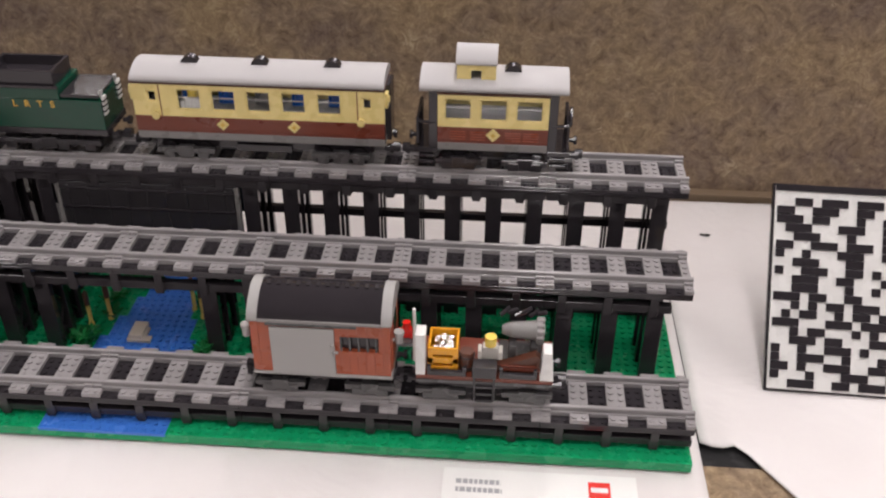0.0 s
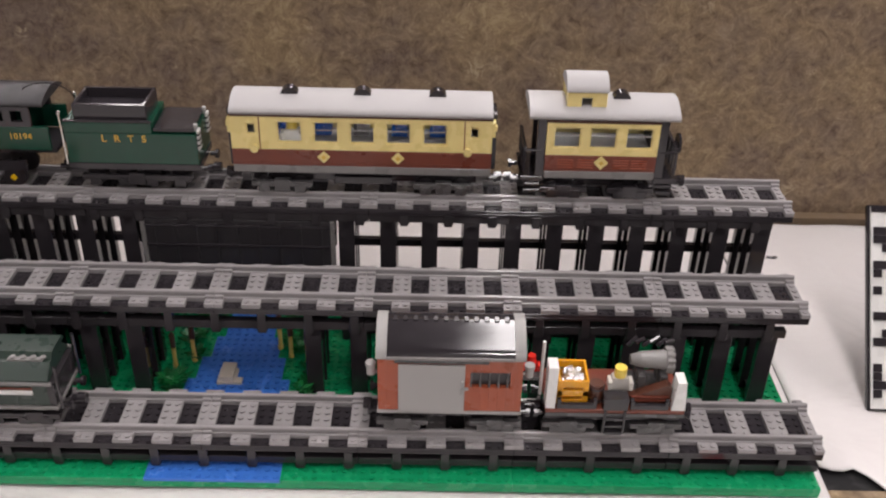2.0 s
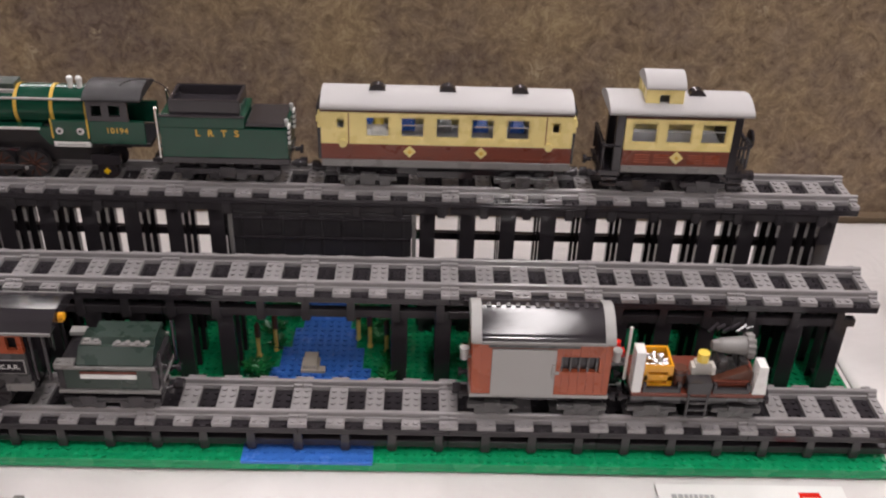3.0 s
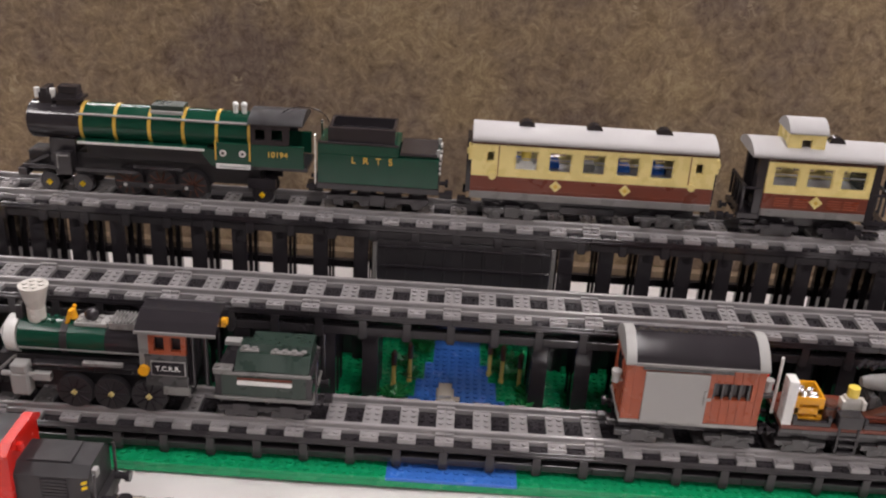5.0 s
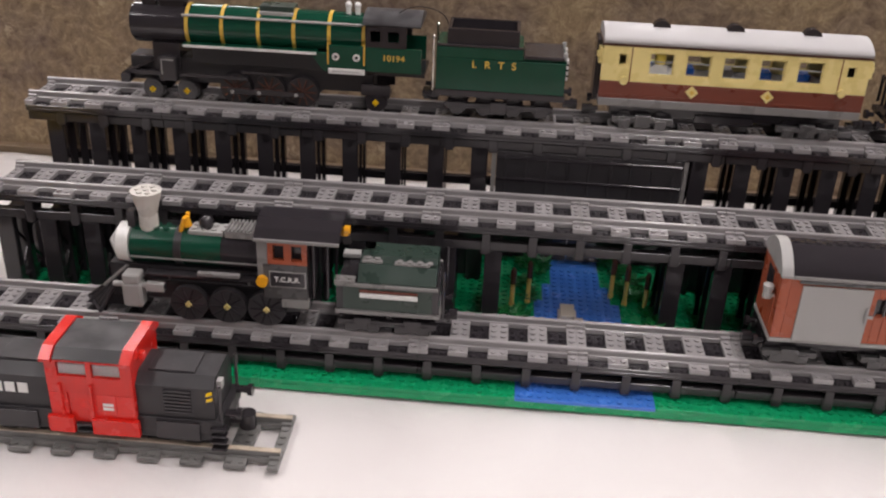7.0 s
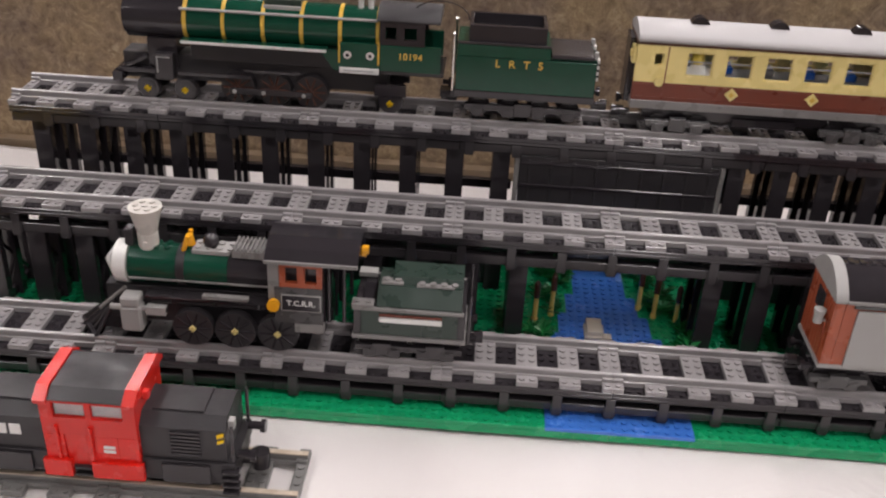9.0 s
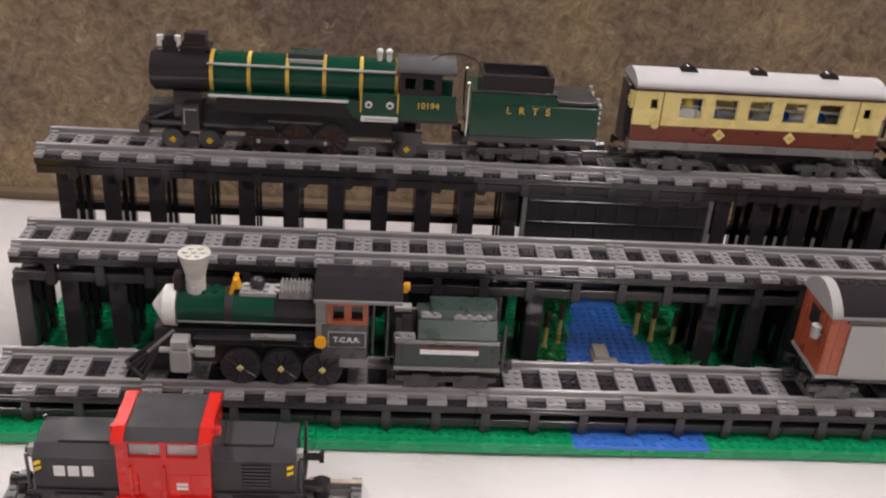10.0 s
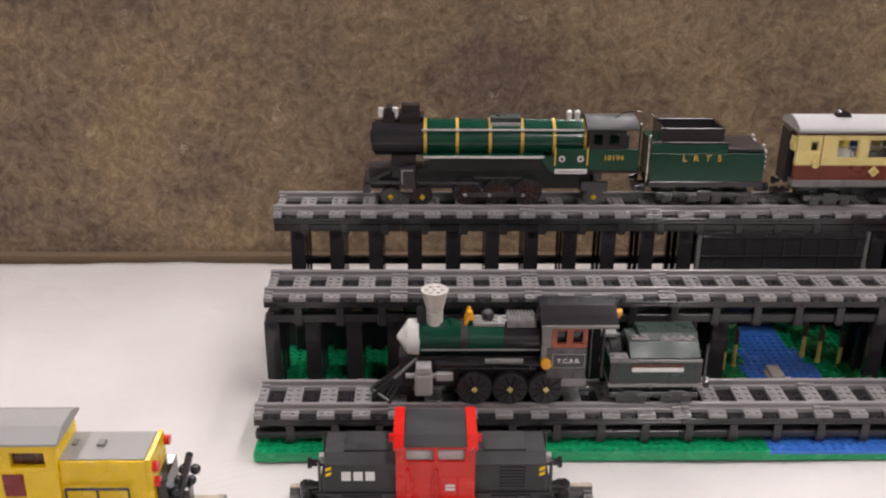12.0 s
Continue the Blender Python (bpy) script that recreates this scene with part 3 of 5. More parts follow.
def side_with_openings(bm, x0, x1, y0, y1, z0, z1, holes):
    """One connected wall along x with rectangular holes (a, b, c, d)."""
    xs = sorted({x0, x1, *[h[0] for h in holes], *[h[1] for h in holes]})
    zs = sorted({z0, z1, *[h[2] for h in holes], *[h[3] for h in holes]})
    solid = {}
    for i in range(len(xs) - 1):
        for k in range(len(zs) - 1):
            mx, mz = (xs[i] + xs[i + 1]) / 2, (zs[k] + zs[k + 1]) / 2
            solid[i, k] = not any(h[0] < mx < h[1] and h[2] < mz < h[3] for h in holes)
    vs = {}

    def v(i, k, y):
        if (i, k, y) not in vs:
            vs[i, k, y] = bm.verts.new((xs[i] * MM, y * MM, zs[k] * MM))
        return vs[i, k, y]

    for (i, k), full in solid.items():
        if not full:
            continue
        for y in (y0, y1):
            bm.faces.new((v(i, k, y), v(i + 1, k, y), v(i + 1, k + 1, y), v(i, k + 1, y)))
        for di, dk, p, q in ((-1, 0, (i, k), (i, k + 1)), (1, 0, (i + 1, k), (i + 1, k + 1)), (0, -1, (i, k), (i + 1, k)), (0, 1, (i, k + 1), (i + 1, k + 1))):
            if not solid.get((i + di, k + dk), False):
                bm.faces.new((v(*p, y0), v(*q, y0), v(*q, y1), v(*p, y1)))


def window_part(parent, a, b, c, d, s, y, mat=CREAM, bars=1):
    fr = bmesh.new()
    for q in ((a, b, c, c + 1.4), (a, b, d - 1.4, d), (a, a + 1.4, c + 1.4, d - 1.4), (b - 1.4, b, c + 1.4, d - 1.4)):
        box(fr, q[0] + 0.1, q[1] - 0.1, y - 0.9, y + 0.9, q[2], q[3], c=0.2)
    w = part("window", fr, mat, parent)
    o = part("pane", boxes((a + 1.5, b - 1.5, y - 0.35, y + 0.35, c + 1.5, d - 1.5), c=0.05), GLASS, w, "clear pane")
    o.visible_shadow = False
    if bars:
        part("glazing_bar", boxes((a + 1.5, b - 1.5, y - 0.8, y - 0.4, (c + d) / 2 + 1.5, (c + d) / 2 + 2.5), c=0.05), mat if mat is not CREAM else LIGHTGREY, w)
    return w


def arched_roof(parent, x0, x1, half, z0, eave, lift, mat, name="roof"):
    bm = bmesh.new()
    up = arc(-half, z0 + eave, half, z0 + eave, lift, 14)
    prism(bm, [(-half, z0)] + up + [(half, z0)], "x", x0, x1, smooth=True)
    return part(name, bm, mat, parent)


def vent(parent, x, z):
    bm = bmesh.new()
    cyl(bm, "y", x, z, -6, 3, 8.0, seg=24)
    box(bm, x - 8, x + 8, -8, 8, z - 4, z - 0.5)
    part("roof_vent", bm, BLACK, parent, "black half-round roof vent")


def diamond(parent, x, y, z, r=5.6):
    bm = bmesh.new()
    prism(bm, [(x - r, z), (x, z - r), (x + r, z), (x, z + r)], "y", y - 1.6, y)
    d = part("diamond_plate", bm, CREAM, parent, "cream diamond tile")
    bm = bmesh.new()
    prism(bm, [(x - 2.4, z), (x, z - 2.4), (x + 2.4, z), (x, z + 2.4)], "y", y - 1.9, y - 1.6)
    part("print", bm, GOLD, d, "small gold mark")


def seated_doll(x, y, z, torso, head, label):
    """A small jointed toy figure as one plain mesh."""
    bm = bmesh.new()
    prism(bm, [(-8, 0), (8, 0), (6, 12), (-6, 12)], "y", -4, 4)
    cyl(bm, "z", 0, 0, 12.4, 21, 4.9, seg=18)
    box(bm, -10, -7, -8, 2, 3, 11)
    box(bm, 7, 10, -8, 2, 3, 11)
    for k, f in enumerate(bm.faces):
        zc = f.calc_center_median().z
        f.material_index = 1 if zc > 12.2 * MM else 0
    me = mesh_of("toy_figure", bm, torso)
    me.materials.append(head)
    ob = new("toy_figure", me)
    ob.matrix_basis = pose(x * MM, y * MM, z * MM)
    return tagged(ob, label, "toy figure")


def carriage_body(t, x0, x1, holes, door_x=()):
    """Cream over maroon sides with window openings, ends and floor."""
    for s in (-1, 1):
        y0, y1 = (-24, -20) if s < 0 else (20, 24)
        bm = bmesh.new()
        side_with_openings(bm, x0, x1, y0, y1, 46.7, 77.5, holes)
        part("upper_side", bm, CREAM, t, "cream upper side")
        bm = bmesh.new()
        box(bm, x0, x1, y0, y1, 31.2, 46.5, c=0.2)
        low_side = part("lower_side", bm, MAROON, t, "maroon lower side")
        if s < 0:
            for z in (33.5, 44.0):
                part("moulding", boxes((x0 + 1, x1 - 1, y0 - 0.35, y0, z, z + 1.1), c=0.1), MAROON, low_side)
        for a, b, c, d in holes:
            window_part(t, a, b, c, d, s, -22.5 if s < 0 else 22.5, bars=1 if b - a > 15 else 0)
        for x in door_x:
            part("door_seam", boxes((x - 0.5, x + 0.5, (y0 - 0.25) if s < 0 else y1, y0 if s < 0 else y1 + 0.25, 33, 77), c=0.05), MAROON, t)
    part("floor", boxes((x0, x1, -24.4, 24.4, 24, 31)), MIDGREY, t, "grey floor strip")
    # raised floor, light grey in place of the ceiling reflected in the panes
    part("inner_floor", boxes((x0 + 4.2, x1 - 4.2, -19.8, 19.8, 46.5, 48.5)), LIGHTGREY, t)
    part("cornice", boxes((x0 - 0.5, x1 + 0.5, -24.6, 24.6, 77.6, 79.9)), BROWN, t, "thin brown cornice")
    for x in (x0, x1 - 4):
        part("end_wall", boxes((x + 0.1, x + 3.9, -19.9, 19.9, 31.2, 77.5)), BLACK, t, "black end wall")
    part("underframe", boxes((x0 + 12, x1 - 12, -14, 14, 12, 23.8)), BLACK, t)


# coach
CX = 122.7
coach = thing("passenger_coach", CX, Y_TOP, STOCK_TOP, "cream and maroon toy coach with a white roof", "train carriage")
wins = [(a, a + 22, 53.2, 73.6) for a in (-73.5, -42, -10.5, 21, 53)]
doors = [(15.5 - 115.5, 24 - 115.5, 60.5, 71.5), (209.5 - 115.5, 218 - 115.5, 60.5, 71.5)]
carriage_body(coach, -113.5, 113.5, [doors[0]] + wins + [doors[1]], (27 - 115.5, 205 - 115.5))
arched_roof(coach, -113.5, 113.5, 25.5, 80.0, 3.0, 8.6, ROOFWHITE)
for x in (52 - 115.5, 0, 181 - 115.5):
    vent(coach, x, 89)
for x in (82 - 115.5, 147 - 115.5):
    diamond(coach, x, -24.4, 40.6)
for x in (22 - 115.5, 208 - 115.5):
    bm = bmesh.new()
    cyl(bm, "y", x, 48, -27.5, -24, 3.6)
    part("door_knob", bm, CREAM, coach)
for x in (-115, 115):
    bm = boxes((x - 3, x + 3, -20, -15, 66, 71), (x - 1.5, x + 1.5, -22, -13, 61, 75))
    part("end_handle", bm, CREAM, coach, "cream clip on the end wall")
    part("end_panel", boxes((x - 3 if x < 0 else x - 2.8, x + 2.8 if x < 0 else x + 3, -12, 12, 25, 79)), BLACK, coach)
for x in (-72, 72):
    bogie(coach, x, (-16, 16))
for s in (-1, 1):
    coupling(coach, s * 112, s)
part("battery_box", boxes((-26, 26, -17, 17, 10, 17)), BLACK, coach)
for x in range(-70, 80, 34):
    part("seat", boxes((x - 7, x + 7, 2, 17, 48.6, 54.5), (x - 7, x - 4, 2, 17, 54.5, 62)), SKYBLUE if x != -2 else MIDGREY, coach, "coloured seat inside")
seated_doll(CX - 62, Y_TOP - 11, STOCK_TOP + 48.6, WHITE, SKIN, "toy figure in white seated inside the coach window")

# caboose
BX = 332.5
cab = thing("caboose", BX, Y_TOP, STOCK_TOP, "short cream and maroon caboose with a white roof and cupola", "train carriage")
carriage_body(cab, -49, 49, [(a, a + 24, 53.4, 73.8) for a in (-43, -11.5, 20)])
arched_roof(cab, -65, 65, 26.5, 81.5, 3.0, 9.0, ROOFWHITE)
part("roof_bearer", boxes((-63, 63, -22, 22, 80.0, 81.5)), WHITE, cab)
cup = bmesh.new()
side_with_openings(cup, -33, 1, -17, -13, 82, 103.5, [(-20.5, -11.5, 88.5, 98)])
side_with_openings(cup, -33, 1, 13, 17, 82, 103.5, [(-20.5, -11.5, 88.5, 98)])
box(cup, -33, -29, -12.9, 12.9, 82, 103.5)
box(cup, -3, 1, -12.9, 12.9, 82, 103.5)
cupola = part("cupola", cup, CREAM, cab, "cream cupola on the roof")
part("pane", boxes((-20.4, -11.6, -15.2, -14.8, 88.6, 97.9), c=0.05), GLASS, cupola)
bm = bmesh.new()
prism(bm, [(-19, 103.6)] + arc(-19, 105, 19, 105, 10, 12) + [(19, 103.6)], "x", -34, 2, smooth=True)
part("cupola_roof", bm, ROOFWHITE, cupola, "white curved cupola roof")
vent(cab, 16, 91)
diamond(cab, 0.5, -24.4, 40.4, 6.4)
for a in (-38, -20, 11, 27):
    part("louvre", boxes(*[(a, a + 14, -24.9, -24.1, z, z + 0.9) for z in (34.5, 37, 39.5, 42)], c=0.1), RUST, cab, "ribbed grille tile")
for s in (-1, 1):
    a, b = sorted((s * 49.2, s * 70))
    part("platform", boxes((a, b, -24, 24, 20, 25)), BLACK, cab)
    for y in (-20, 20):
        part("end_post", boxes((min(s * 49.2, s * 57), max(s * 49.2, s * 57), y - 3, y + 3, 25, 80)), BLACK, cab)
    for y in (-21, -10, 0, 10, 21):
        bm = bmesh.new()
        bar(bm, (s * 67, y, 29), (s * 67, y, 52), 1.5)
        part("rail_post", bm, BLACK, cab)
    bm = bmesh.new()
    bar(bm, (s * 67, -22, 52), (s * 67, 22, 52), 1.8)
    part("railing", bm, BLACK, cab)
    bm = bmesh.new()
    bar(bm, (s * 52, -22, 50), (s * 67, -22, 50), 1.6)
    part("railing", bm, BLACK, cab)
    part("step", boxes((min(s * 52, s * 66), max(s * 52, s * 66), -26, -20, 10, 13), (min(s * 52, s * 66), max(s * 52, s * 66), -25, -20, 16, 19)), BLACK, cab)
    coupling(cab, s * 70, s)
    bogie(cab, s * 30, (-10, 10), 8.0, BLACK)
bm = bmesh.new()
cyl(bm, "x", -14, 56, 68, 70, 9, seg=20)
part("brake_wheel", bm, BLACK, cab)

# box van
VX = 202.0
van = thing("box_van", VX, Y_LOW, STOCK_LOW, "rust-brown goods van with a grey sliding door and dark roof", "train carriage")
bm = bmesh.new()
side_with_openings(bm, -57, 57, -26, -22, 28, 81, [(14.5, 47.5, 52.5, 67.5)])
front = part("front_side", bm, RUST, van, "rust-brown planked side")
for x in (-53, -47, -42, 13, 54):
    part("plank", boxes((x - 2.7, x + 2.7, -26.5, -26.02, 28.5, 80.5), c=0.15), RUST, front)
for x in (20, 27, 34, 41, 48):
    part("plank", boxes((x - 2.9, x + 2.9, -26.5, -26.02, 28.5, 51.8), c=0.15), RUST, front)
    part("plank", boxes((x - 2.9, x + 2.9, -26.5, -26.02, 68.2, 80.5), c=0.15), RUST, front)
part("back_side", boxes((-57, 57, 22, 26, 28, 81)), RUST, van)
for s in (-1, 1):
    bm = bmesh.new()
    prism(bm, [(-21.9, 28), (21.9, 28), (21.9, 82), (10, 93), (-10, 93), (-21.9, 82)], "x", min(s * 53, s * 57), max(s * 53, s * 57))
    e = part("end_wall", bm, RUST, van, "rust-brown planked end")
    for y in (-16, -10.5, -5, 0.5, 6, 11.5, 17):
        part("plank", boxes((s * 57.4 - 0.4, s * 57.4 + 0.4, y - 2.4, y + 2.4, 30, 84)), RUST, e)
    part("end_window", boxes((s * 57.8 - 0.4, s * 57.8 + 0.4, -8, 8, 60, 76)), BLACK, e)
    bm = bmesh.new()
    cyl(bm, "z", s * 63, -17, 58, 66, 3.4)
    cyl(bm, "z", s * 63, -17, 66, 69, 4.2)
    bar(bm, (s * 57, -17, 60), (s * 63, -17, 60), 1.5)
    part("tail_lamp", bm, LIGHTGREY, van, "pale grey end lamp")
door = part("sliding_door", boxes((-41, 11.5, -28.4, -26.6, 28, 75.5)), LIGHTGREY, van, "plain light grey sliding door")
part("handle", boxes((8, 14.5, -30, -28.4, 52, 54.5), (8.5, 10.5, -30, -28.4, 47, 61)), LIGHTGREY, door)
part("door_rail", boxes((-44, 30, -28, -26.4, 77, 80)), DARKGREY, van)
part("window_back", boxes((14, 48, -22, -20.5, 52, 68)), BLACK, van)
for k in range(5):
    x = 16.6 + k * 7.2
    part("window_bar", boxes((x - 0.9, x + 0.9, -26.2, -24.5, 52.6, 67.4), c=0.2), DARKGREY, van)
part("sill_strip", boxes((-58, 58, -26.6, 26.6, 24.5, 27.8)), LIGHTGREY, van, "light grey bottom strip")
part("underframe", boxes((-56, 56, -18, 18, 15, 24.3)), BLACK, van)
roof = arched_roof(van, -49.9, 49.9, 28, 81.2, 2.0, 16.5, BLACK)
for k in range(12):
    part("roof_cleat", boxes((-46 + 8 * k, -42 + 8 * k, -3, 3, 98.8, 100.8)), CHARCOAL, roof)
for s in (-1, 1):
    bm = bmesh.new()
    prism(bm, [(-28.6, 81.1)] + arc(-28.6, 83.6, 28.6, 83.6, 17.0, 14) + [(28.6, 81.1)], "x", min(s * 50, s * 58.5), max(s * 50, s * 58.5), smooth=True)
    part("roof_end", bm, LIGHTGREY, van, "light grey roof end hoop")
part("gutter", boxes((-50, 50, -29.2, -27.5, 80.8, 83.4)), MIDGREY, van)
for s in (-1, 1):
    bogie(van, s * 38, (-10, 10), 8.2, DARKGREY)
    coupling(van, s * 58, s)
clinger = seated_doll(VX + 67, Y_LOW + 6, STOCK_LOW + 46, RED, RED, "small red toy figure clinging to the van's end")
clinger.scale = (0.7, 0.7, 0.7)
part("figure_shelf", boxes((58.5, 76, -4, 12, 42, 45.9)), DARKGREY, van)

# flat wagon
FX = 335.5
flat = thing("flat_wagon", FX, Y_LOW, STOCK_LOW, "low brown-red flat wagon with white end boards", "train carriage")
part("deck", boxes((-56, 56, -26, 26, 27, 31.5)), MAROON, flat)
part("edge_strip", boxes((-56, 56, -26.8, -26.1, 24.6, 28)), DARKGREY, flat)
part("underframe", boxes((-55, 55, -20, 20, 15, 26.8)), BLACK, flat)
part("end_board", boxes((-56.5, -48.5, -26, -12, 31.6, 73)), WHITE, flat, "white end board")
bm = bmesh.new()
prism(bm, [(45, 31.6), (56.5, 31.6), (54, 60), (47, 60)], "y", -26, -12)
part("end_board", bm, WHITE, flat, "white sloping end board")
for a, b in ((-47, -15), (12, 43)):
    part("side_rail", boxes((a, b, -26, -22, 31.6, 36), (a, a + 3, -26, -22, 36, 41), (b - 3, b, -26, -22, 36, 41)), CHARCOAL, flat)
ladder = part("ladder_box", boxes((-10, 10, -28, -16, 32, 44)), CHARCOAL, flat)
for z, y in ((8, -30), (15, -29.5), (22, -29)):
    part("rung", boxes((-7, 7, y, -24, z, z + 2.5)), CHARCOAL, ladder)
for x in (-8, 8):
    part("stile", boxes((x - 1, x + 1, -28.5, -24, 8, 31.9)), CHARCOAL, ladder)
for s in (-1, 1):
    bogie(flat, s * 36, (-10, 10), 8.2, DARKGREY)
    coupling(flat, s * 56, s)
# thin white bar painted in place of a glint on a trestle post
bm = bmesh.new()
bar(bm, (-59, -6, 30), (-59, -6, 84), 1.4)
part("lever", bm, WHITE, flat, "thin white bar standing for a glint on a trestle post")

crate = thing("crate", FX - 34.5, Y_LOW - 6, STOCK_LOW + 31.6, "amber plastic crate of silver and white goods on the wagon", "crate")
part("bottom", boxes((-12.4, 12.4, -14, 14, 0, 2)), AMBER, crate)
for s in (-1, 1):
    part("side", boxes((-12.4, 12.4, s * 13 - 1, s * 13 + 1, 2, 5), (-12.4, 12.4, s * 13 - 1, s * 13 + 1, 8, 14), (-12.4, 12.4, s * 13 - 1, s * 13 + 1, 17, 24), (-12.4, -8, s * 13 - 1, s * 13 + 1, 5, 17), (8, 12.4, s * 13 - 1, s * 13 + 1, 5, 17)), AMBER, crate)
    part("side", boxes((s * 11.4 - 1, s * 11.4 + 1, -11.9, 11.9, 2, 24)), AMBER, crate)
bm = bmesh.new()
rr = random.Random(2)
for k in range(26):
    bm2 = rr.uniform(-8, 8), rr.uniform(-10, 10)
    ball(bm, bm2[0], bm2[1], 15 + rr.uniform(0, 7), rr.uniform(2.0, 3.6), 0.7)
tagged(part("silver_goods", bm, METAL, crate, "silver and white pieces"), kind="stuff")

barrel = thing("barrel", FX - 15, Y_LOW - 14, STOCK_LOW + 31.6, "small dark brown open barrel on the wagon", "barrel")
bm = bmesh.new()
for a, b, r0, r1 in ((0, 6, 5.6, 6.6), (6, 12, 6.6, 6.6), (12, 18, 6.6, 5.8)):
    cyl(bm, "z", 0, 0, a, b, r0, r1, seg=18)
part("staves", bm, BROWN, barrel)
bm = bmesh.new()
for z in (3, 14):
    cyl(bm, "z", 0, 0, z, z + 1.2, 6.9, seg=18)
part("hoops", bm, CHARCOAL, barrel)

motor = thing("turbine", FX + 33, Y_LOW + 2, STOCK_LOW + 31.6, "grey toy turbine with a toothed disc on the wagon", "machine load")
bm = boxes((-22, 14, -12, 12, 0, 9), (-14, -8, -12, 12, 9, 22), (4, 10, -12, 12, 9, 22))
part("cradle", bm, DARKGREY, motor)
bm = bmesh.new()
cyl(bm, "x", 0, 30, -12, 8, 6.5, 8.5, seg=20)
cyl(bm, "x", 0, 30, -20, -12, 4, 6.5, seg=20)
part("casing", bm, MIDGREY, motor)
bm = bmesh.new()
cyl(bm, "x", 0, 30, 8, 13, 10.5, seg=24, smooth=False)
cyl(bm, "x", 0, 30, 13, 15, 4.0, seg=16)
for a in range(12):
    an = a * math.pi / 6
    cyl(bm, "x", 9.4 * math.cos(an), 30 + 9.4 * math.sin(an), 8.5, 14.5, 2.1, seg=8)
part("toothed_disc", bm, MIDGREY, motor)
bm = bmesh.new()
prism(bm, [(-24, 3), (12, 3), (12, 17), (8, 20), (-16, 9), (-24, 9)], "y", -21, -13)
part("chest", bm, BROWN, motor, "dark brown sloping chest")
part("plank", boxes((-20, 14, -22.4, -21.1, 4, 6.5), (-20, 10, -22.4, -21.1, 8, 9.6)), MAROON, motor)
bm = bmesh.new()
for k in range(6):
    bar(bm, (-22 + 6 * k, 8, 38 + (k % 2) * 3), (-14 + 6 * k, 12, 44 - (k % 3) * 2), 2.0)
part("chain", bm, BLACK, motor)
seated_doll(FX + 4, Y_LOW - 9, STOCK_LOW + 41, CHALK, SKIN, "toy figure in white leaning over the wagon's load")


# ---- green express engine ----
EX, EZ = -294.5, 173.5
eng = thing("steam_engine", EX, Y_TOP, EZ, "dark green express steam engine with black smokebox and gold bands", "locomotive")
eng.scale = (1.025, 1, 1)
BZ, BR = 65, 18.5
bm = bmesh.new()
cyl(bm, "x", 0, BZ, -63, 93, BR, seg=40)
part("boiler", bm, DKGREEN, eng, "dark green glossy boiler")
for x in (-63, -32, 0, 31, 62, 92):
    ring_part("boiler_band", x, BR + 0.5, 3.0, BZ, eng, GOLD, "gold boiler band")
bm = bmesh.new()
cyl(bm, "x", 0, BZ, -112, -64.6, BR - 0.3, seg=40)
cyl(bm, "x", 0, BZ, -114.5, -112, BR - 3, seg=32)
cyl(bm, "x", 0, BZ, -116.5, -114.5, 7, seg=20)
part("smokebox", bm, BLACK, eng, "black smokebox")
part("saddle", boxes((-96, -72, -14, 14, 24, 50)), BLACK, eng)
bm = boxes((-104, -92, -7, 7, 80, 92), (-101, -95, -9, 9, 88, 97), (-88, -68, -8, 8, 78, 92), (-86, -68, -6, 6, 92, 99), (-90, -64, -10, 10, 86, 89))
part("chimney", bm, BLACK, eng, "black chimney block")
bm = bmesh.new()
for x in (-106, -91.5):
    cyl(bm, "z", x, -4, 87, 96, 2.6)
part("headlamp", bm, WHITE, eng, "small white lamps beside the chimney")
for y, z in ((-BR + 1.2, BZ + 12), (BR - 1.2, BZ + 12)):
    bm = bmesh.new()
    bar(bm, (-66, y - 0.2, z), (92, y - 0.2, z), 1.2)
    part("handrail", bm, LIGHTGREY, eng, "pale grey handrail")
for s in (-1, 1):
    y0, y1 = sorted((s * 14, s * 25))
    part("running_board", boxes((-66, 52, y0, y1, 50, 52.6)), DKGREEN, eng)
    y0, y1 = sorted((s * 25, s * 25.6))
    part("board_edge", boxes((-65, 52, y0, y1, 50.4, 52.8), c=0.1), WHITE, eng, "white edge line")
    bm = bmesh.new()
    prism(bm, [(46, 52.4), (64, 52.4), (64, 36), (58, 36)], "y", s * 23 - 1.5, s * 23 + 1.5)
    part("splasher", bm, DKGREEN, eng)
    p = part("firebox_panel", boxes((62, 94, s * 24 - 1.5, s * 24 + 1.5, 38, 60)), DKGREEN, eng)
    for x in (69, 87):
        bm = bmesh.new()
        cyl(bm, "y", x, 50, s * 25.6 - 0.6, s * 25.6 + 0.6, 3.2)
        w = part("washout_plug", bm, WHITE, p, "white ring with a black centre")
        bm = bmesh.new()
        cyl(bm, "y", x, 50, s * 25.9 - 0.6, s * 25.9 + 0.6, 1.5)
        part("plug_hole", bm, BLACK, p)
    part("name_plate", boxes((62.5, 94, s * 24.6 - 1.6, s * 24.6 + 1.6, 34.5, 39.5)), WHITE, eng, "white plate with an unreadable dark line")
    part("plate_print", boxes((66, 90, s * 26.3 - 0.2, s * 26.3 + 0.2, 36.5, 37.5), c=0.05), INK, eng)
    for x in (62.3, 93.7):
        part("panel_edge", boxes((x - 0.7, x + 0.7, s * 25.8 - 0.3, s * 25.8 + 0.3, 43, 62), c=0.05), GOLD, eng)
part("dome", boxes((0, 30, -9, 9, 80, 87)), SANDGREEN, eng, "slate green box on the boiler top")
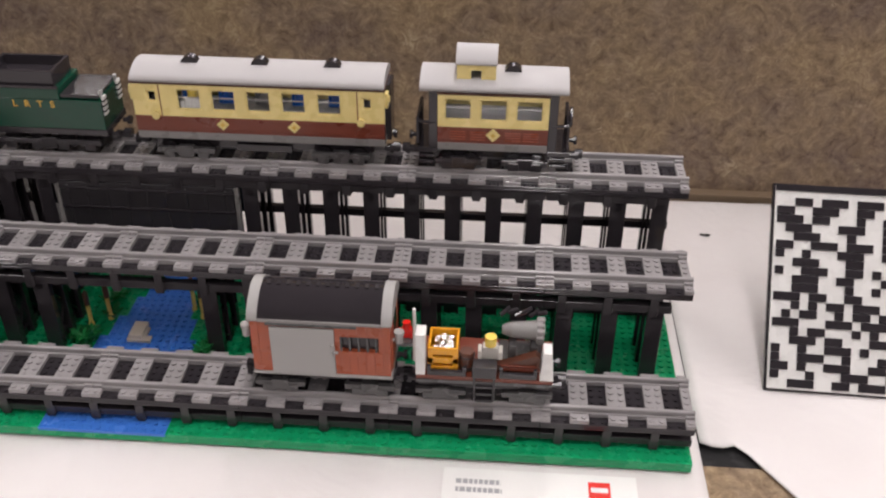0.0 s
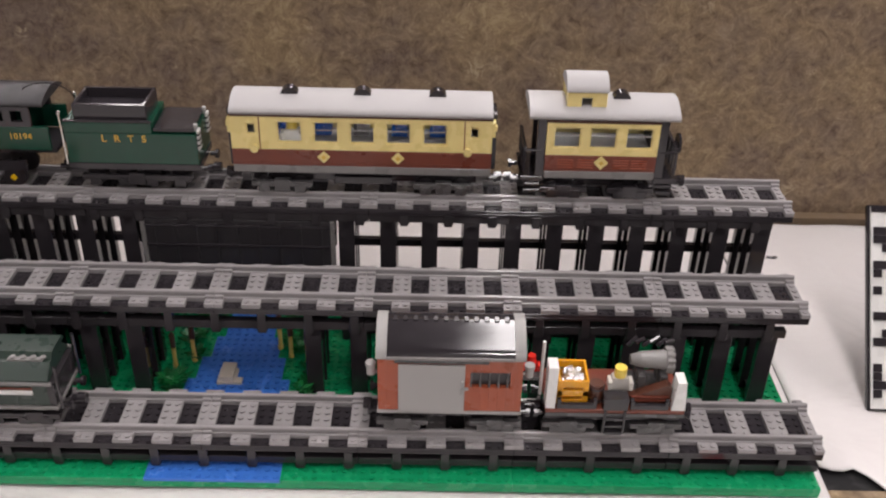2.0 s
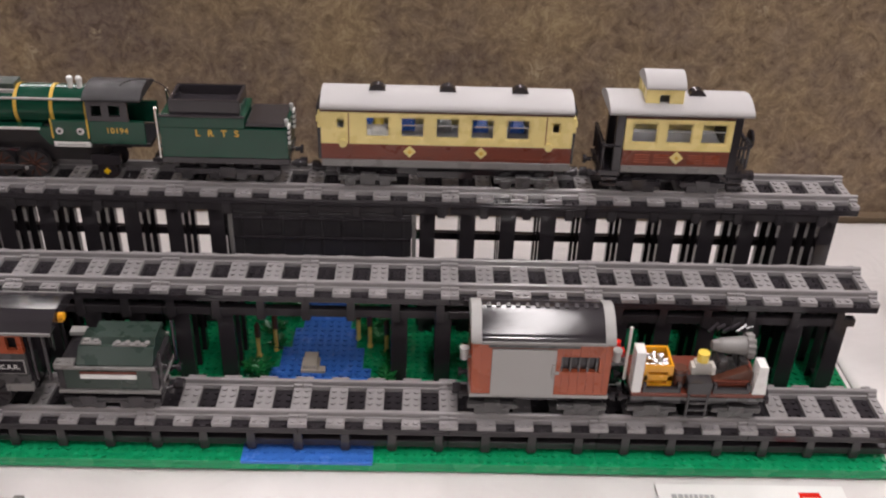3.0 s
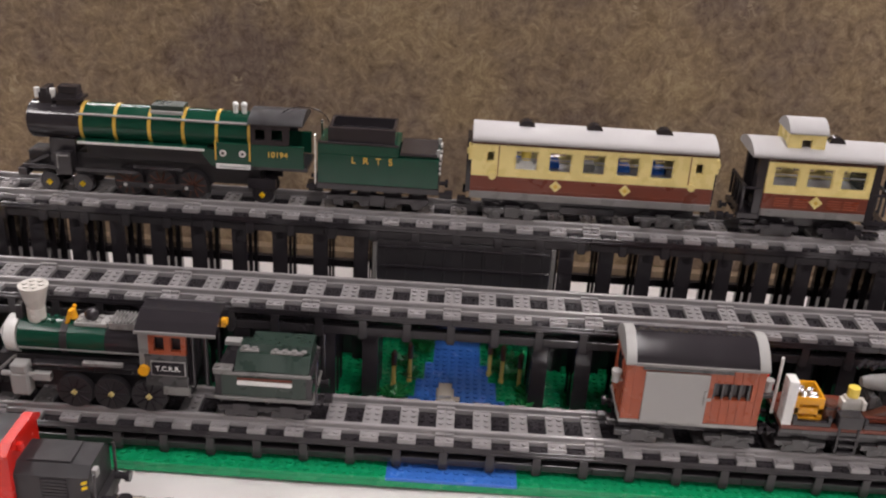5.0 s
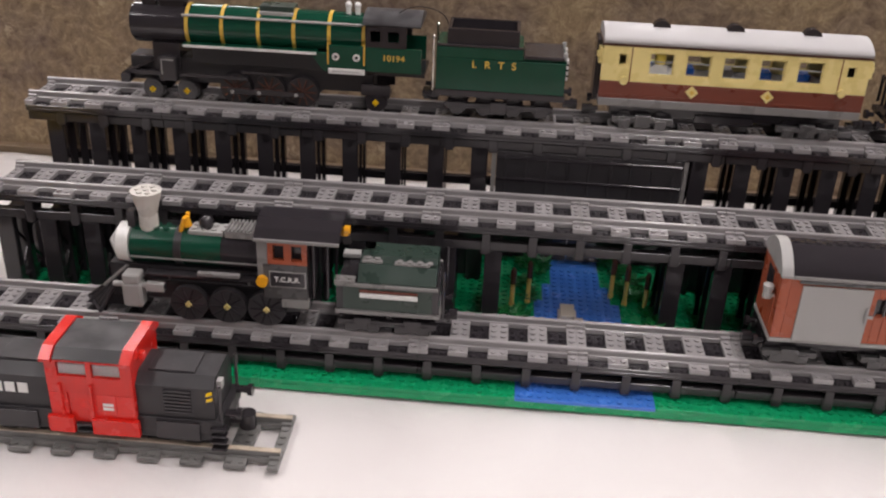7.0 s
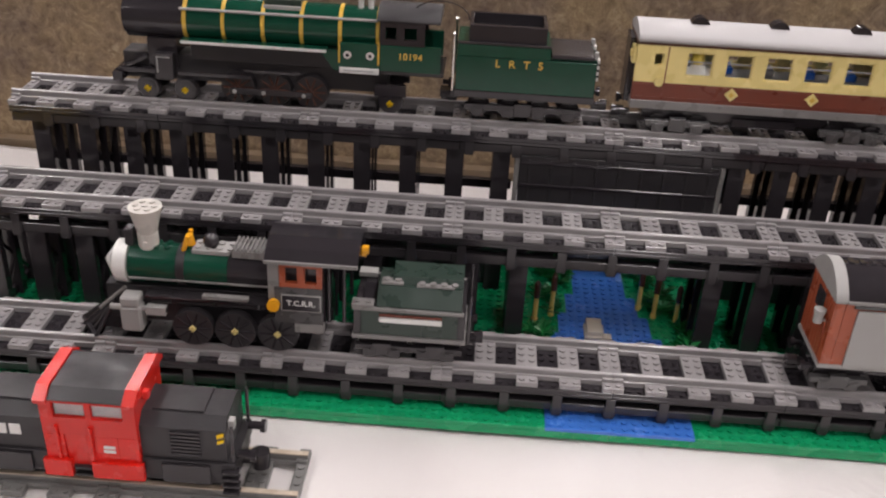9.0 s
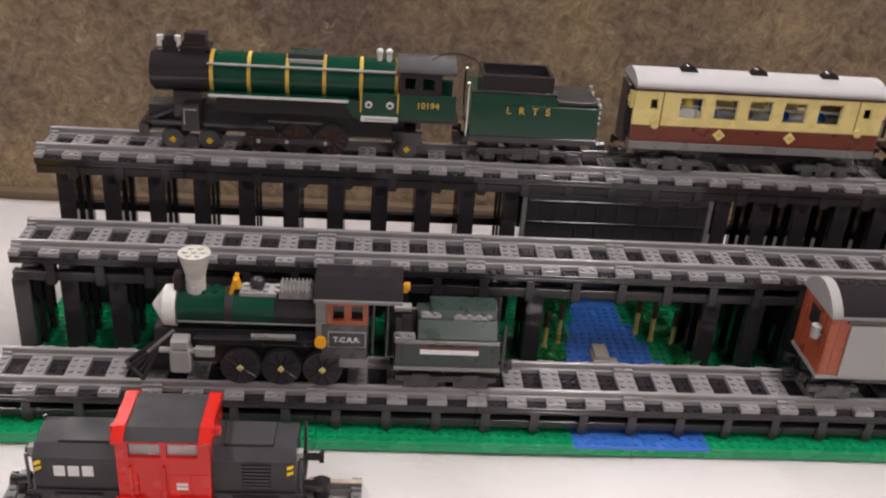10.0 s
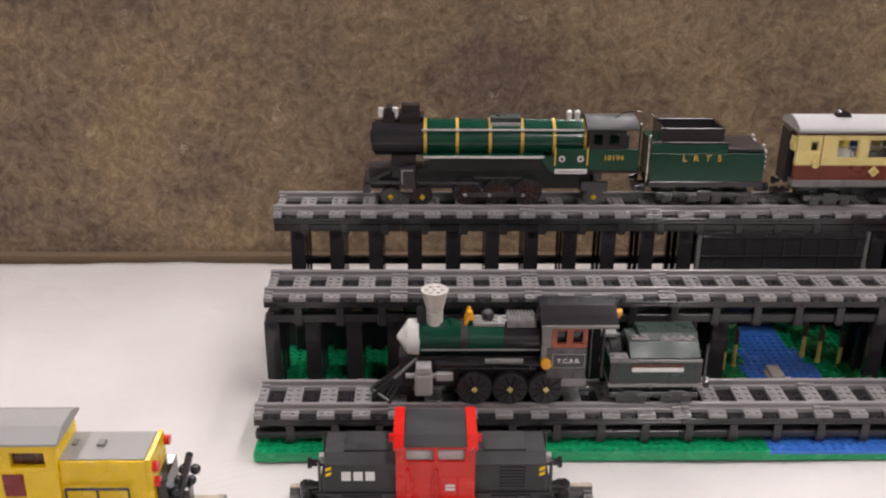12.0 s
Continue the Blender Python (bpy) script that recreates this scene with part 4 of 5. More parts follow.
part("dome_edge", boxes((0, 30, -11.5, -9.1, 79, 82.5)), LIGHTGREY, eng)
bm = bmesh.new()
for x in (77, 85):
    cyl(bm, "z", x, -3, 83, 90, 2.2)
    ball(bm, x, -3, 91, 3.0)
part("whistle", bm, WHITE, eng, "white safety valves")
# frames, wheels and rods
part("frame", boxes((-118, 100, -11, 11, 14, 36), (-60, 96, -16, 16, 34, 50)), MATTE, eng)
part("front_beam", boxes((-124, -116, -24, 24, 14, 22), (-120, -84, -20, 20, 21, 25)), BLACK, eng)
bm = bmesh.new()
prism(bm, [(-124, 22), (-96, 36), (-96, 33), (-124, 19)], "y", -18, 18)
part("front_apron", bm, BLACK, eng)
for s in (-1, 1):
    y0, y1 = sorted((s * 15, s * 25))
    part("cylinder", boxes((-88, -73, y0, y1, 18, 40)), CHARCOAL, eng)
    bm = bmesh.new()
    for a in ((-86, 37, -75, 38), (-86, 24, -85, 37)):
        box(bm, a[0], a[2], s * 25.2 - 0.3, s * 25.2 + 0.3, a[1], a[3], c=0.05)
    part("cylinder_trim", bm, LIGHTGREY, eng)
small = wheel_mesh(9.0, 4)
for x in (-97, -66, 103):
    for s in (-1, 1):
        o = part("wheel", small, BLACK, eng)
        o.matrix_basis = pose(x * MM, s * 19 * MM, 8.0 * MM, 0, 0, 0 if s < 0 else 180)
        part("hub", boxes((x - 2.6, x + 2.6, s * 20.5 - 0.9, s * 20.5 + 0.9, 7.0, 9.0), (x - 1, x + 1, s * 20.5 - 0.9, s * 20.5 + 0.9, 5.4, 10.6), c=0.1), YELLOW, o.parent, "yellow cross hub")


def driver(parent, x, r, z, hub, spoke_mat, out=17):
    for s in (-1, 1):
        bm = bmesh.new()
        cyl(bm, "y", x, z, s * out - 2, s * out + 2, r, seg=32)
        cyl(bm, "y", x, z, s * (out - 3) - 1, s * (out - 3) + 1, r + 0.4, seg=32)
        w = part("driving_wheel", bm, MATTE, parent)
        bm = bmesh.new()
        for a in range(10):
            an = a * math.pi / 5
            bar(bm, (x + 3 * math.cos(an), s * (out + 2.3), z + 3 * math.sin(an)), (x + (r - 1.8) * math.cos(an), s * (out + 2.3), z + (r - 1.8) * math.sin(an)), 0.8, 6)
        part("spokes", bm, spoke_mat, w)
        part("hub", boxes((x - 2.4, x + 2.4, s * (out + 2.8) - 1.2, s * (out + 2.8) + 1.2, z - 0.9, z + 0.9), (x - 0.9, x + 0.9, s * (out + 2.8) - 1.2, s * (out + 2.8) + 1.2, z - 2.4, z + 2.4), c=0.1), hub, w)


for x in (-22, 8, 38):
    driver(eng, x, 14.0, 13.2, BROWN, BROWN)
for s in (-1, 1):
    part("coupling_rod", boxes((-28, 40, s * 22.5 - 1.2, s * 22.5 + 1.2, 9, 14)), CHARCOAL, eng)
    for x in (-24, 0, 33):
        bm = bmesh.new()
        cyl(bm, "y", x, 11.5, s * 24 - 0.8, s * 24 + 0.8, 1.7)
        part("crank_pin", bm, LIGHTGREY, eng, "pale crank pin")
    part("valve_gear", boxes((-70, -10, s * 22 - 1, s * 22 + 1, 22, 25), (-16, 30, s * 22 - 1, s * 22 + 1, 28, 30.5)), BLACK, eng)
# cab
for s in (-1, 1):
    part("cab_side", boxes((94.5, 143, s * 24 - 1.5, s * 24 + 1.5, 38, 60)), DKGREEN, eng)
    bm = bmesh.new()
    side_with_openings(bm, 94.5, 130, s * 24 - 1.5, s * 24 + 1.5, 60.1, 79, [(99, 107.5, 65, 75), (114, 123.5, 65, 75)])
    part("cab_upper_side", bm, BLACK, eng)
part("cab_front", boxes((94.5, 98, -22, 22, 38, 80)), BLACK, eng)
bm = bmesh.new()
prism(bm, [(-26, 79.1)] + arc(-26, 80.5, 26, 80.5, 7.5, 14) + [(26, 79.1)], "x", 92, 142, smooth=True)
part("cab_roof", bm, MATTE, eng, "black curved cab roof")
part("cab_floor", boxes((96, 146, -22, 22, 34, 38)), BLACK, eng)
letters("cab_number", "10194", 7.5, GOLD, eng, 119, -25.7, 51, spread=1.05, label="gold painted number")
part("drawbar", boxes((143, 158, -6, 6, 12, 18)), BLACK, eng)
coupling(eng, 144, 1)
for y in (-18, 18):
    part("trailing_frame", boxes((90, 116, y - 2, y + 2, 14, 24)), BLACK, eng)

TX = -78.0
ten = thing("tender", TX, Y_TOP, EZ, "dark green coal tender with gold letters", "tender")
part("body", boxes((-57, 57, -24, 24, 26, 55), (-57, 19, -24, 24, 55.1, 65), (19.2, 57, -20, 20, 55, 57)), DKGREEN, ten)
part("base", boxes((-58, 58, -24.5, 24.5, 20, 25.9)), BLACK, ten)
part("coal_bunker", boxes((-48, 15, -20, -17, 65.1, 80), (-48, 15, 17, 20, 65.1, 80), (-48, -45, -17, 17, 65.1, 80), (12, 15, -17, 17, 65.1, 80), (-45, 12, -17, 17, 65.1, 71)), BLACK, ten, "black open coal bunker")
part("rear_tank", boxes((20, 55, -23, 23, 57.1, 60)), CHARCOAL, ten, "dark grey water tank top")
part("top_edge", boxes((-57, 19, -24.3, -21, 65.1, 67)), CHARCOAL, ten)
bogie(ten, 0, (-37, -12, 13, 38), 8.4, CHARCOAL)
letters("side_letters", "L R T S", 9.0, GOLD, ten, -6, -24.2, 50, spread=1.45, label="gold painted letters")
for y in (-22, 22):
    bm = bmesh.new()
    bar(bm, (-59.5, y, 24), (-59.5, y, 72), 1.0)
    ball(bm, -59.5, y, 72, 1.8)
    part("hand_pole", bm, METAL, ten, "bright metal pole")
for y in (-18, 18):
    part("rear_plate", boxes((57.2, 59, y - 4, y + 4, 40, 58)), WHITE, ten, "white striped rear plate")
    for z in (43, 48, 53):
        part("plate_stripe", boxes((57, 59.2, y - 4.2, y + 4.2, z, z + 2)), BLACK, ten)
    bm = bmesh.new()
    cyl(bm, "z", 56, y, 57, 63, 1.8)
    part("rear_lamp", bm, LIGHTGREY, ten, "pale grey rear lamp")
coupling(ten, 58, 1)
bm = bmesh.new()
prev = None
for k in range(15):
    a = math.pi * k / 14
    q = (-72 + 26 * math.cos(math.pi - a) * 0.9, -8, 80 + 14 * math.sin(a))
    if prev:
        bar(bm, prev, q, 0.5, 6)
    prev = q
part("wire", bm, BLACK, ten, "thin black wire looping over the cab")

# ---- old-time engine ----
LX, LZ = -290.3, 45
loco = thing("vintage_engine", LX, Y_LOW, LZ, "dark green vintage steam engine with a tall pale chimney", "locomotive")
bz, br = 58.5, 15.5
for a, b, mat in ((-73, -37, DKGREEN), (-31, 1, DKGREEN), (1.2, 33, BLACK)):
    bm = bmesh.new()
    cyl(bm, "x", 0, bz, a, b, br, seg=36)
    for k in range(int((b - a) / 8)):
        for y in (-4, 4):
            stud(bm, a + 4 + 8 * k, y, bz + br - 0.8)
    part("boiler", bm, mat, loco, "dark green boiler barrel" if mat is DKGREEN else "black boiler barrel")
ring_part("boiler_band", -34, br + 0.6, 6, bz, loco, MATTE)
bm = bmesh.new()
bar(bm, (-72, -br - 0.6, bz - 5), (33, -br - 0.6, bz - 5), 0.8)
part("handrail", bm, MIDGREY, loco)
bm = bmesh.new()
cyl(bm, "x", 0, bz, -84, -74, 16.0, 16.8, seg=32)
cyl(bm, "x", 0, bz, -94, -84.2, 1.2, 15.5, seg=32)
part("smokebox_door", bm, WHITE, loco, "white conical smokebox door")
bm = bmesh.new()
cyl(bm, "z", -60, 0, bz + br - 3, bz + br + 10, 7.5, seg=24)
cyl(bm, "z", -60, 0, bz + br + 10, bz + br + 31, 7.0, 12.3, seg=28)
for a in range(6):
    stud(bm, -60 + 7 * math.cos(a * math.pi / 3), 7 * math.sin(a * math.pi / 3), bz + br + 31)
stud(bm, -60, 0, bz + br + 31)
box(bm, -61.5, -58.5, -8, -7, bz + br + 2, bz + br + 5)
part("chimney", bm, CHALK, loco, "tall flared off-white chimney")
part("headlamp", boxes((-76, -70, -5, 5, bz + 14.8, bz + 28.8)), CHARCOAL, loco)
bm = bmesh.new()
for y in (-5, 5):
    bar(bm, (-33, y, bz + 13.8), (-29, y, bz + 26.8), 1.8)
cyl(bm, "z", -29, 0, bz + 17.8, bz + 25.8, 4.2, 2.4)
part("bell", bm, AMBER, loco, "golden bell")
bm = bmesh.new()
ball(bm, -13, 0, bz + 21.8, 6.2)
cyl(bm, "z", -13, 0, bz + 13.8, bz + 17.8, 5)
part("dome", bm, BLACK, loco, "shiny black dome")
bm = boxes((-26, 2, -8, 8, bz + 13.8, bz + 17.3))
stud_rows(bm, -26, 2, -8, 8, bz + 17.3)
part("top_plate", bm, LIGHTGREY, loco, "light grey studded plate")
bm = boxes((4, 30, -10, 10, bz + 13.8, bz + 19.8))
for k in range(8):
    box(bm, 5 + 3.1 * k, 6.4 + 3.1 * k, -10, 10, bz + 19.8, bz + 21.8)
part("grille", bm, MIDGREY, loco, "grey ribbed top box")
part("frame", boxes((-92, 72, -11, 11, 14, 44)), MATTE, loco)
for s in (-1, 1):
    y0, y1 = sorted((s * 11.2, s * 22))
    part("running_board", boxes((-60, 36, y0, y1, 40, 42)), CHARCOAL, loco)
    bm = bmesh.new()
    bar(bm, (-56, s * 18, 36), (30, s * 18, 36), 1.6)
    for x in (-40, -8, 24):
        bar(bm, (x, s * 18, 36), (x, s * 18, 41), 2.2)
    part("air_pipe", bm, BLACK, loco)
bm = bmesh.new()
prism(bm, [(-117, 3), (-80, 3), (-80, 30), (-88, 28)], "y", -9, 9)
catcher = part("cowcatcher", bm, CHARCOAL, loco, "dark ribbed cowcatcher")
for y in (-20, -15, -10, -5, 0, 5, 10, 15, 20):
    bm = bmesh.new()
    bar(bm, (-118 + abs(y) * 0.9, y, 4), (-86, y * 0.6, 30), 1.6)
    part("slat", bm, CHARCOAL, catcher)
for y in (-22, 22):
    bm = bmesh.new()
    bar(bm, (-100, y, 4), (-118, 0, 4), 2)
    part("foot_bar", bm, CHARCOAL, catcher)
bm = bmesh.new()
bar(bm, (-96, -18, 26), (-76, -14, 44), 1.4)
part("brace_rod", bm, MIDGREY, loco)
for s in (-1, 1):
    y0, y1 = sorted((s * 14, s * 27))
    bm = boxes((-78, -62, y0, y1, 12, 34), c=2.5)
    box(bm, -77, -63, y0, y1, 34, 42, c=2.0)
    part("cylinder", bm, LIGHTGREY, loco, "light grey steam cylinder")
    bm = bmesh.new()
    bar(bm, (-86, s * 22, 31), (-44, s * 22, 31), 2.4)
    box(bm, -59, -44, s * 22 - 3, s * 22 + 3, 27, 34)
    part("piston_rod", bm, LIGHTGREY, loco)
    part("side_step", boxes((-16, 18, s * 22 - 2.5, s * 22 + 2.5, 44, 47)), MIDGREY, loco)
    part("main_rod", boxes((-42, 44, s * 18.4 - 1, s * 18.4 + 1, 12, 15)), BLACK, loco)
for x in (-24.5, 7, 39):
    driver(loco, x, 15.2, 18.2, CREAM, BLACK, 22.5)
# cab
for s in (-1, 1):
    bm = bmesh.new()
    side_with_openings(bm, 42, 73, s * 24 - 2, s * 24 + 2, 61, 82, [(46.5, 55, 64.5, 77.5), (60.5, 69, 64.5, 77.5)])
    part("window_frame", bm, RUST, loco, "rust-red cab window frame")
    part("cab_side", boxes((38, 73, s * 24 - 2, s * 24 + 2, 30, 60.8)), DARKGREY, loco)
    part("cab_pillar", boxes((33.5, 41.8, s * 23 - 2.5, s * 23 + 2.5, 46, 82)), MIDGREY, loco)
    for x in (77, 88):
        bm = bmesh.new()
        bar(bm, (x, s * 20, 30), (x, s * 20, 83), 1.5)
        part("post", bm, BLACK, loco)
part("cab_inside", boxes((34, 74, -19, 19, 20, 80)), BLACK, loco)
part("sign_plate", boxes((43, 72, -26.7, -26.1, 41, 55), c=0.1), LIGHTGREY, loco, "plate outlined in white")
part("sign_field", boxes((43.8, 71.2, -27, -26.8, 41.8, 54.2), c=0.05), BLACK, loco)
letters("sign_letters", "T.C.R.R.", 6.0, WHITE, loco, 57.5, -27.2, 48, spread=1.02, label="white sign letters")
part("lower_step", boxes((52, 74, -26, -21, 22, 29.8)), MIDGREY, loco)
bm = bmesh.new()
cyl(bm, "y", 37.5, 46, -30, -25.5, 4.6)
part("side_lamp", bm, AMBER, loco, "round amber lamp")
bm = bmesh.new()
prism(bm, [(-29, 82.2), (-29, 83.5), (-20, 89.5), (-9, 94), (9, 94), (20, 89.5), (29, 83.5), (29, 82.2)], "x", 32, 99)
part("cab_roof", bm, BLACK, loco, "black sloped cab roof")
for s in (-1, 1):
    part("roof_edge", boxes((32, 99, s * 29.4 - 0.8, s * 29.4 + 0.8, 81.6, 84.2)), MIDGREY, loco)
bm = boxes((99.2, 103, -11, -7, 82, 89))
cyl(bm, "x", -9, 87, 100, 104.5, 3.4)
part("rear_lamp", bm, AMBER, loco, "amber rear lamp on the roof end")
coupling(loco, 92, 1)

VTX = -154
vt = thing("tender", VTX, Y_LOW, LZ, "slate green tender with sloping top and light grey ledges", "tender")
part("body", boxes((-36, 36, -24, 24, 24, 46)), SANDGREEN, vt)
bm = bmesh.new()
prism(bm, [(-24, 48.2), (-24, 49.5), (-13, 60), (13, 60), (24, 49.5), (24, 48.2)], "x", -24, 38)
part("upper_slope", bm, SANDGREEN, vt)
bm = bmesh.new()
prism(bm, [(-10, 60.2), (-6, 65), (16, 65), (20, 60.2)], "x", -14, 38)
part("tank_top", bm, SANDGREEN, vt)
for s in (-1, 1):
    part("ledge", boxes((-42, 40, s * 24.5 - 1.5, s * 24.5 + 1.5, 45.6, 48.1)), MIDGREY, vt, "grey ledge along the tender")
part("coal_floor", boxes((-36, 36, -22.9, 22.9, 46.1, 47.6)), BLACK, vt)
bm = boxes((-42, -26, -26.5, -17, 48.2, 51))
stud_rows(bm, -42, -26, -26, -18, 51)
part("front_locker", bm, MIDGREY, vt, "grey studded locker")
part("back_locker", boxes((-42, -28, 17, 26, 48.2, 52)), LIGHTGREY, vt)
bm = boxes((4, 32, -13, -7, 60.2, 61.8))
stud_rows(bm, 4, 32, -14, -6, 61.8)
part("filler_plate", bm, MIDGREY, vt, "light grey studded plate")
bm = boxes((-22, -6, -12, -4, 60.2, 62.4))
stud_rows(bm, -22, -6, -12, -4, 62.4)
part("top_fitting", bm, MIDGREY, vt, "light grey studded fittings")
for x in (-38, 38):
    part("corner", boxes((x - 3, x + 3, -24, 24, 24, 45.5)), CHARCOAL, vt)
part("foot_strip", boxes((-42, 42, -25.5, 25.5, 20.5, 23.8)), MIDGREY, vt)
part("name_bar", boxes((-22, 24, -25.6, -24.1, 36, 40), c=0.8), WHITE, vt, "plain white name bar")
part("name_bar_shade", boxes((-22, 24, -25, -24.1, 41, 42.6)), MAROON, vt)
for x in (-20, 20):
    bogie(vt, x, (-9, 9), 8.2, CHARCOAL)
for y in (-22, 22):
    bm = bmesh.new()
    bar(bm, (44, y, 20), (44, y, 62), 1.4)
    part("rear_pole", bm, BLACK, vt)
coupling(vt, 42, 1)

# ---- black and red shunter ----
SX, SZ = -350.5, 10.6
sh = thing("shunter", SX, Y_SHUNT, SZ, "black diesel shunter with a bright red cab on its own track", "locomotive")
sh.scale = (1.11, 1, 0.96)
part("frame", boxes((-83, 83, -22, 22, 6, 14)), MATTE, sh)
for a, b in ((-79, -28.2), (28.2, 79)):
    bm = bmesh.new()
    prism(bm, [(-22, 26), (-22, 53), (-14, 60), (14, 60), (22, 53), (22, 26)], "x", a, b)
    h = part("hood", bm, MATTE, sh, "black sloped engine hood")
    part("hood_top", boxes((a + 14 if a < 0 else a + 6, b - 4 if a < 0 else b - 14, -13, 13, 60.1, 61.6)), MATTE, h)
    part("sill", boxes((a if a > 0 else -84, 84 if a > 0 else b, -24, 24, 14.1, 25.8)), MATTE, sh)
    part("tool_box", boxes((a + 12, b - 10, -26, -24.1, 8, 24), c=0.8), CHARCOAL, sh)
    for k in range(4):
        x = -86 if a < 0 else 76
        part("step", boxes((x, x + 10, -27, -20, 1 + 6 * k, 3 + 6 * k)), BLACK, sh)
for k in range(7):
    part("louvre", boxes((46, 64, -23.2, -22, 30 + 3.1 * k, 32 + 3.1 * k), c=0.2), BLACK, sh)
bm = bmesh.new()
side_with_openings(bm, -28, 28, -26, -22.5, 44, 73, [(-20.5, -1.5, 58.5, 70.5), (2, 20.5, 58.5, 70.5)])
side_with_openings(bm, -28, 28, 22.5, 26, 44, 73, [(-20.5, -1.5, 58.5, 70.5), (2, 20.5, 58.5, 70.5)])
box(bm, -28, -24.5, -22.4, 22.4, 44, 73)
box(bm, 24.5, 28, -22.4, 22.4, 44, 73)
part("cab", bm, RED, sh, "bright red cab")
for a, b in ((-20.5, -1.5), (2, 20.5)):
    o = part("pane", boxes((a, b, -24.6, -24, 58.5, 70.5), c=0.05), GLASS, sh)
    o.visible_shadow = False
# added white filler; its paleness stands for reflections in the cab windows
part("cab_inside", boxes((-24, 24, -20, 20, 44, 65)), WHITE, sh, "white box in the cab standing for pale window reflections")
part("cab_lower", boxes((-28, -16, -26, 26, 14, 43.9), (-16, -3, -24.5, 24.5, 16, 43.9), (-3, 3, -26, 26, 18, 43.9), (3, 16, -26, 26, 14, 43.9), (16, 28, -26, 26, 14, 43.9)), RED, sh, "red lower cab side")
part("skirt", boxes((-30, -13, -29, -25, 9, 23), (-1, 30, -29, -25, 9, 23)), RED, sh, "red skirt panels")
part("cab_step", boxes((-12, -2, -28, -22, 9, 11), (-12, -2, -28, -22, 15, 17)), MATTE, sh)
for x in (-19.5, 0.5):
    bm = bmesh.new()
    bar(bm, (x, -27, 24), (x, -27, 52), 1.2)
    part("handrail", bm, RED, sh)
part("number_print", boxes((7, 14, -26.4, -26, 34, 36.4), (7, 14, -26.4, -26, 30.4, 32.8), c=0.05), WHITE, sh, "white unreadable number bars")
bm = bmesh.new()
prism(bm, [(-27, 73.1), (-27, 74), (-19, 79.5), (19, 79.5), (27, 74), (27, 73.1)], "x", -22, 22)
part("cab_roof", bm, MATTE, sh, "dark flat-topped cab roof")
for s in (-1, 1):
    bm = bmesh.new()
    prism(bm, [(-29, 71.5), (-29.5, 74.5), (-20, 81), (20, 81), (29.5, 74.5), (29, 71.5)], "x", min(s * 22.1, s * 29.5), max(s * 22.1, s * 29.5))
    part("roof_hoop", bm, RED, sh, "red roof end hoop")
    part("hoop_lug", boxes((min(s * 29.6, s * 33), max(s * 29.6, s * 33), -14, -9, 69, 75)), RED, sh)
for x in (-63.5, -55, -46.5):
    part("side_mark", boxes((x - 3.3, x + 3.3, -22.9, -22.1, 38, 46.5), c=0.8), WHITE, sh, "white plain lettering block")
for s in (-1, 1):
    for k in range(2):
        bm = bmesh.new()
        prism(bm, [(s * 76 - 2, 42 + 5 * k), (s * 76 + 2, 44 + 5 * k), (s * 76 + 2, 46.5 + 5 * k), (s * 76 - 2, 44.5 + 5 * k)], "y", -23, -22)
        part("hazard_mark", bm, YELLOW, sh, "yellow warning stripe")
    for y in (-15, 15):
        bm = bmesh.new()
        cyl(bm, "x", y, 28, min(s * 84, s * 92), max(s * 84, s * 92), 3.0)
        cyl(bm, "x", y, 28, min(s * 92, s * 95), max(s * 92, s * 95), 4.8)
        part("buffer", bm, BLACK, sh)
    bm = boxes((min(s * 83, s * 94), max(s * 83, s * 94), -5, 5, 10, 15))
    cyl(bm, "z", s * 94, 0, 5, 18, 6.0)
    part("coupling", bm, CHARCOAL, sh)
    for y in (-21, 21):
        bm = bmesh.new()
        bar(bm, (s * 82.5, y, 14), (s * 82.5, y, 56), 1.2)
        part("end_rail", bm, CHARCOAL, sh)
    bm = boxes((min(s * 79.2, s * 83), max(s * 79.2, s * 83), -16, -10, 50, 57))
    part("end_lamp", bm, LIGHTGREY, sh, "pale grey end lamp")
for x in (-62, 0, 62):
    for s in (-1, 1):
        o = part("wheel", small, BLACK, sh)
        o.matrix_basis = pose(x * MM, s * 19 * MM, 8.6 * MM, 0, 0, 0 if s < 0 else 180)

# ---- yellow diesel ----
YX, YY, YZ = -646, -92, 10.6
yl = thing("yellow_diesel", YX, YY, YZ, "bright yellow toy diesel engine with a grey hood top", "locomotive")
part("frame", boxes((-120, 78, -24, 24, 6, 20)), BLACK, yl)
part("hood", boxes((8, 74, -24, 18, 20.2, 66), (74.1, 78, -24, 18, 20.2, 67.5)), YELLOW, yl, "yellow engine hood")
part("hood_top", boxes((8, 73, -22, 16, 66.1, 67.2)), LIGHTGREY, yl, "light grey hood top")
part("hood_fitting", boxes((32, 38, -6, 2, 67.3, 70), (12, 16, -4, 4, 67.3, 68.6)), MIDGREY, yl)
bm = bmesh.new()
side_with_openings(bm, -70, 8, -28, -24, 60, 84, [(-60, -34, 64, 77), (-26, 0, 64, 77)])
part("cab_upper", bm, YELLOW, yl)
part("cab_lower", boxes((-120, 7.9, -28, 20, 20.2, 59.9)), YELLOW, yl, "yellow cab side")
part("cab_end", boxes((4, 8, -23.9, 20, 60, 84)), YELLOW, yl)
for a, b in ((-60, -34), (-26, 0)):
    part("window_back", boxes((a, b, -23, -22, 64, 77)), BROWN, yl, "dark window")
bm = bmesh.new()
prism(bm, [(-30, 84.1), (-30, 86), (-16, 93), (8, 93), (22, 86), (22, 84.1)], "x", -74, 12)
